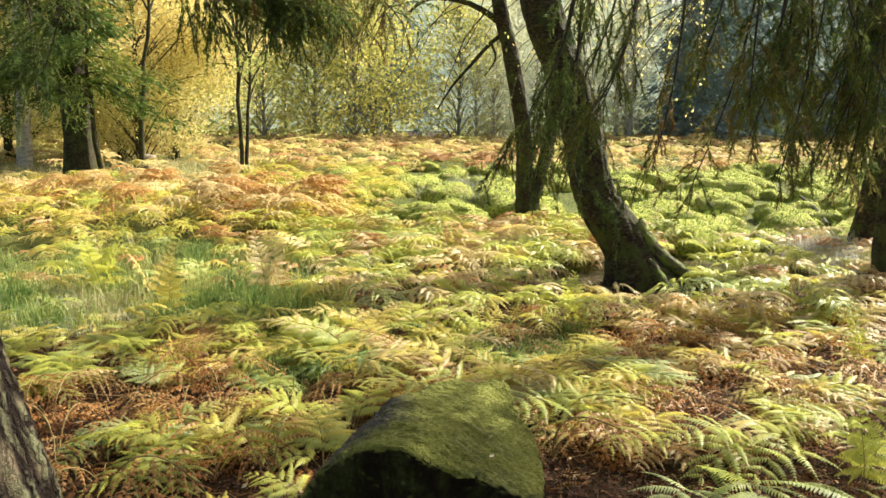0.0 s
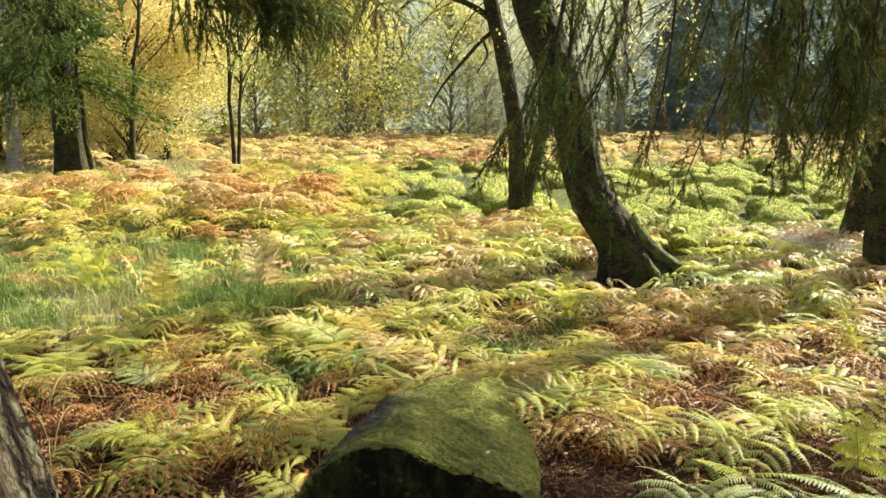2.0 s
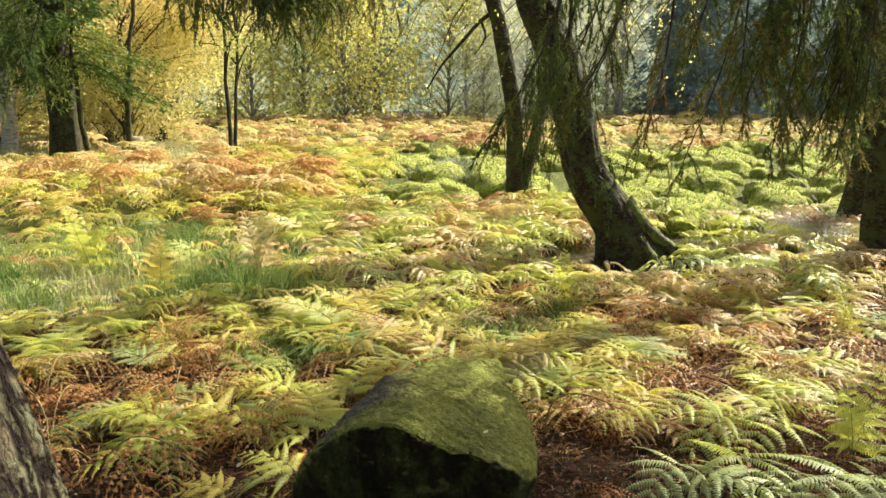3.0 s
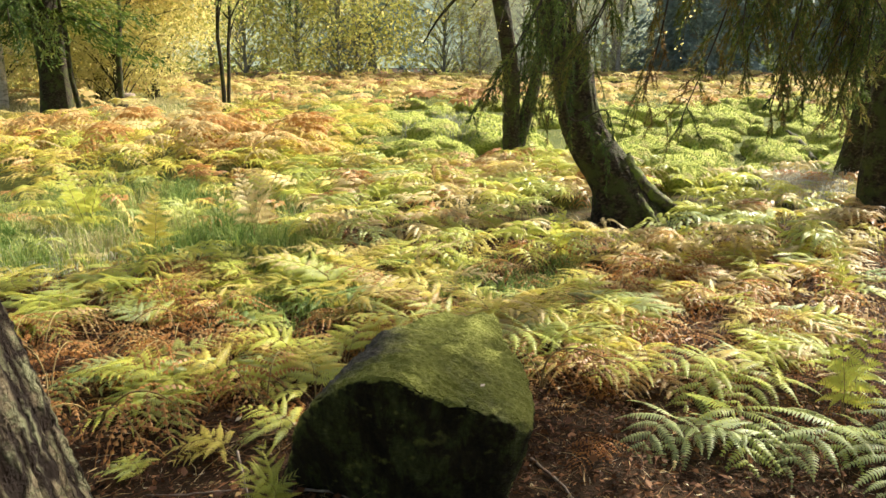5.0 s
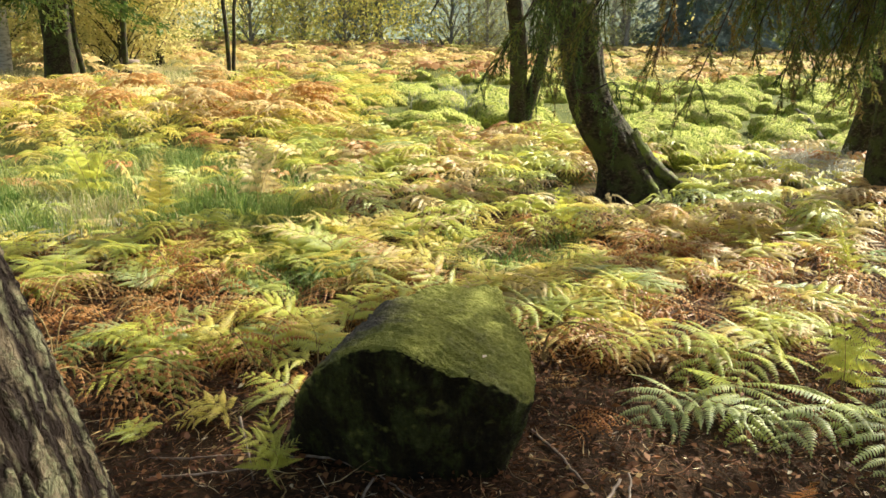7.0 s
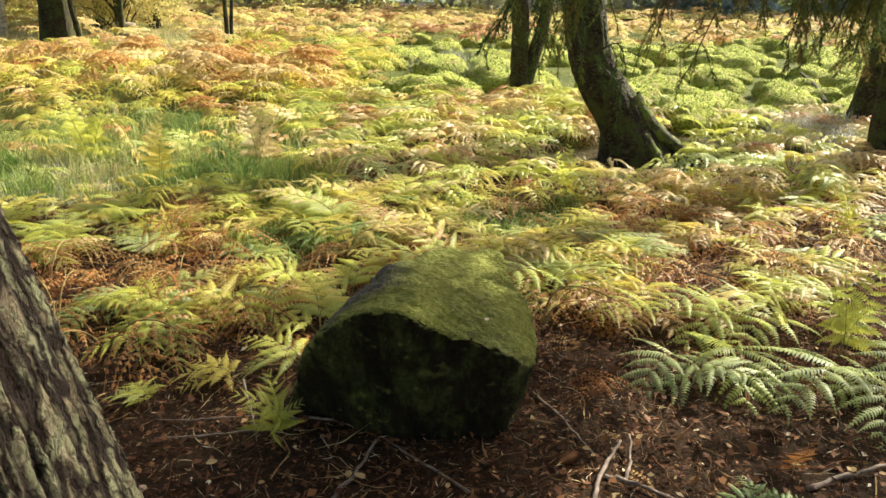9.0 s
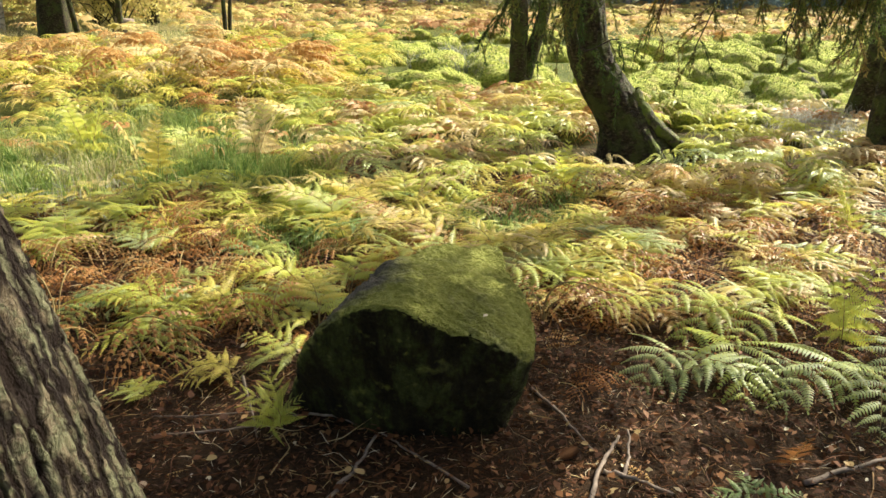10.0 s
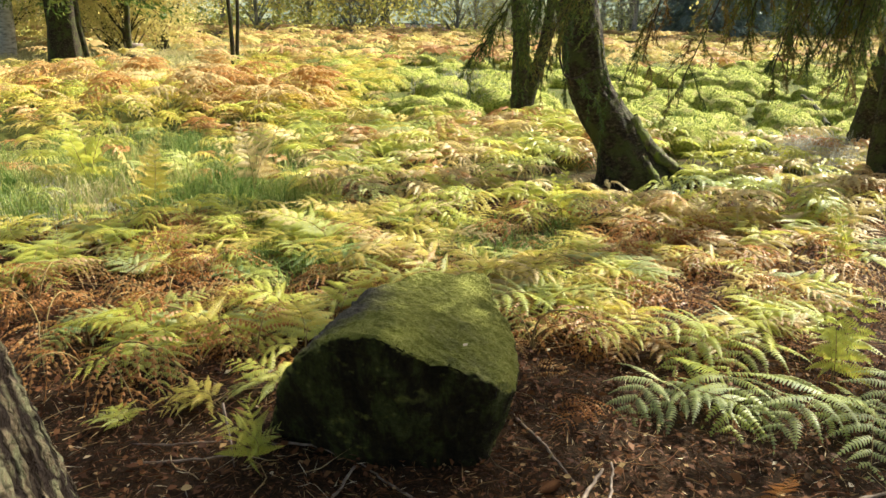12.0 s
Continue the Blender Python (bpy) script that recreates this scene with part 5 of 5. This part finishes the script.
plant_tree("slim_tree", bare, -9.2, 18.4, "thin dark tree close beside a spruce", 80, .9, "slim dark trees", -3)
birch = broadleaf(trng, 13, .22, 5, 2.2, 50, 60, .12, HAZY_LEAF, BIRCH_BARK, .6)
plant_tree("birch_tree", birch, -13.1, 21.5, "pale-barked birch catching the sun on its trunk", 0, 1, "birches")
golden = broadleaf(trng, 10, .16, .9, 3.6, 80, 620, .085, YELLOW_LEAF, DARK_BARK, .48)
for x, y, s, turn in ((-10.2, 23.2, .8, 0), (-10.5, 26.5, 1.0, 90), (-11.8, 25, 1.0, 200), (-16.2, 26, 1.0, 300), (-14, 28, 1.1, 40)):
    plant_tree("golden_tree", golden, x, y, "small tree in full golden-yellow autumn leaf", turn, s, "golden trees")

far_spruces = [spruce(trng, 17, .28, 1.0 + k, 110, HAZY_NEEDLE, .42, 60, mat_bark=FAR_BARK) for k in range(3)]
far_olives = [broadleaf(trng, 13, .18, 1.2 + k, 3.0, 62, 32, .21, OLIVE_LEAF, FAR_BARK, .55) for k in range(3)]
far_birches = [broadleaf(trng, 14, .17, 2.0 + k, 2.4, 75, 48, .15, HAZY_LEAF, BIRCH_BARK, .45) for k in range(3)]


def along(u, y):
    return u * y


# rows of far trees, as (kind by its share of the width)
for k in range(74):
    y = trng.uniform(43, 50) if k % 3 == 0 else trng.uniform(50, 64) if k % 3 == 1 else trng.uniform(62, 80)
    u = trng.uniform(-.80, .80)
    if (-.02 < u < .20 and trng.uniform() < .5) or (-.18 < u <= -.02 and trng.uniform() < .3):
        continue
    dark = (-.11 < u < -.01) or (.29 < u < .56)
    pale = (0.0 <= u <= .30) or u > .48
    if (k % 3 == 2 and not pale and (dark or trng.uniform() < .25)) or (dark and trng.uniform() < .8):
        meshes, name, label = far_spruces[k % 3], "far_spruce", "tall spruce in the far wood with blue-green haze in its colour"
    elif pale and trng.uniform() < .93:
        meshes, name, label = far_birches[k % 3], "far_birch", "pale-barked birch with thin yellow-green leaf in the far wood"
    else:
        meshes, name, label = far_olives[k % 3], "far_tree", "olive and yellow broadleaf tree in the far wood"
    plant_tree(name, meshes, along(u, y), y, label, trng.uniform(0, 360), trng.uniform(.8, 1.2), "trees of the far wood", trng.normal(0, 1.5))
# bushier trees standing forward of the wood
bushy = broadleaf(trng, 9, .12, .5, 3.4, 110, 40, .20, OLIVE_LEAF, FAR_BARK, .72)
feathery = broadleaf(trng, 10, .10, .8, 2.6, 90, 64, .15, HAZY_LEAF, BIRCH_BARK, .45)
for u, y, size, turn in ((-.27, 41, .9, 0), (-.20, 44, 1.1, 70), (-.145, 41.5, .85, 150), (-.115, 46, 1.2, 210), (.02, 45, .8, 30), (.075, 47, 1.0, 250), (.13, 46, .8, 100), (.22, 48, .9, 310), (-.005, 42.5, .9, 10), (.045, 43, .8, 60), (.10, 42, .75, 140), (.165, 43.5, .85, 200)):
    plant_tree("far_tree", bushy if u < 0 else feathery, along(u, y), y, "low bushy olive-yellow tree before the far wood" if u < 0 else "feathery young birch with haze-paled leaves before the far wood", turn, size, "trees of the far wood")
# the wood goes on beside and behind the camera
for k in range(10):
    a = math.radians(trng.uniform(70, 300))
    d = trng.uniform(13, 28)
    plant_tree("wood_tree", (far_spruces + far_olives)[k % 6], d * math.sin(a), d * math.cos(a), "tree of the wood round the clearing", trng.uniform(0, 360), trng.uniform(.7, 1.0), "trees of the near wood")

# grey stump by the spruce
sv_, sq_ = tube(bezier([(0, 0, -.1), (0, 0, .15), (.02, 0, .42)], 10), np.linspace(.34, .24, 10), 24, .06, trng)
stump = new("tree_stump", mesh_np("tree_stump", sv_, [sq_, np.arange(24)[None] + 9 * 24], STICK, True))
stump.location = (-8.9, 20.4, gzf(-8.9, 20.4) + .1)
tagged(stump, "weathered grey tree stump in straw grass", "stump")

# an added tree out of view, placed only to shade the foreground
plant_tree("wood_tree", broadleaf(trng, 7.6, .17, 3.4, 1.95, 170, 110, .12, OLIVE_LEAF, DARK_BARK, .4), 6.42, 4.12, "unseen broadleaf tree added to shade the foreground", 0, 1, "trees of the near wood")


# undergrowth along the foot of the far wood
def undergrowth():
    rng = np.random.default_rng(90)
    pile = Pile()
    for _ in range(380):
        y = rng.uniform(46, 74)
        u = rng.uniform(-.85, .85)
        if -.17 < u < .19 and rng.uniform() < .7:
            continue
        x = y * u
        n = 40
        c = np.array([x, y, gzf(x, y) + .2]) + np.abs(rng.standard_normal((n, 3))) * np.array([0, 0, rng.uniform(.3, 2.2)]) + rng.standard_normal((n, 3)) * np.array([1.1, .8, .1])
        v, q = leaves(c, .34, rng, .2)
        pile.add(v, q, np.repeat(np.clip(rng.uniform(.0, .7) + .15 * rng.standard_normal(n), 0, 1), 4))
    tagged(new("undergrowth", pile.mesh("undergrowth", OLIVE_LEAF)), "dim olive undergrowth along the foot of the far wood", "undergrowth", kind="stuff")


undergrowth()

# distant wood closing the view all round; its glow stands in for bright haze
HAZE, t_, p_, o_ = nodes_of("glowing_distant_wood")
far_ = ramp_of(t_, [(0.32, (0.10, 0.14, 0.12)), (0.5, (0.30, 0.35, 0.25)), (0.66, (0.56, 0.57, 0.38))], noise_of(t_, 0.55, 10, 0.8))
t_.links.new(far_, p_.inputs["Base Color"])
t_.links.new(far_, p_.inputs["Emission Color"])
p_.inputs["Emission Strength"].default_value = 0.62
p_.inputs["Roughness"].default_value = 1.0
turn_ = np.arange(97) / 96 * 2 * np.pi
edge_ = 24 + 2.5 * np.sin(turn_ * 9) + 1.5 * np.sin(turn_ * 31 + 1)
low_ = np.stack([130 * np.cos(turn_), 130 * np.sin(turn_), np.full(97, -3.0)], 1)
high_ = low_ + np.stack([np.zeros(97), np.zeros(97), edge_ + 3], 1)
k_ = np.arange(96)
bq_ = np.stack([k_, k_ + 1, k_ + 98, k_ + 97], 1)
tagged(new("backdrop", mesh_np("backdrop", np.concatenate([low_, high_]), [bq_], HAZE)), "glowing backdrop of blue-green distant wood with haze painted in", "backdrop", kind="structure")
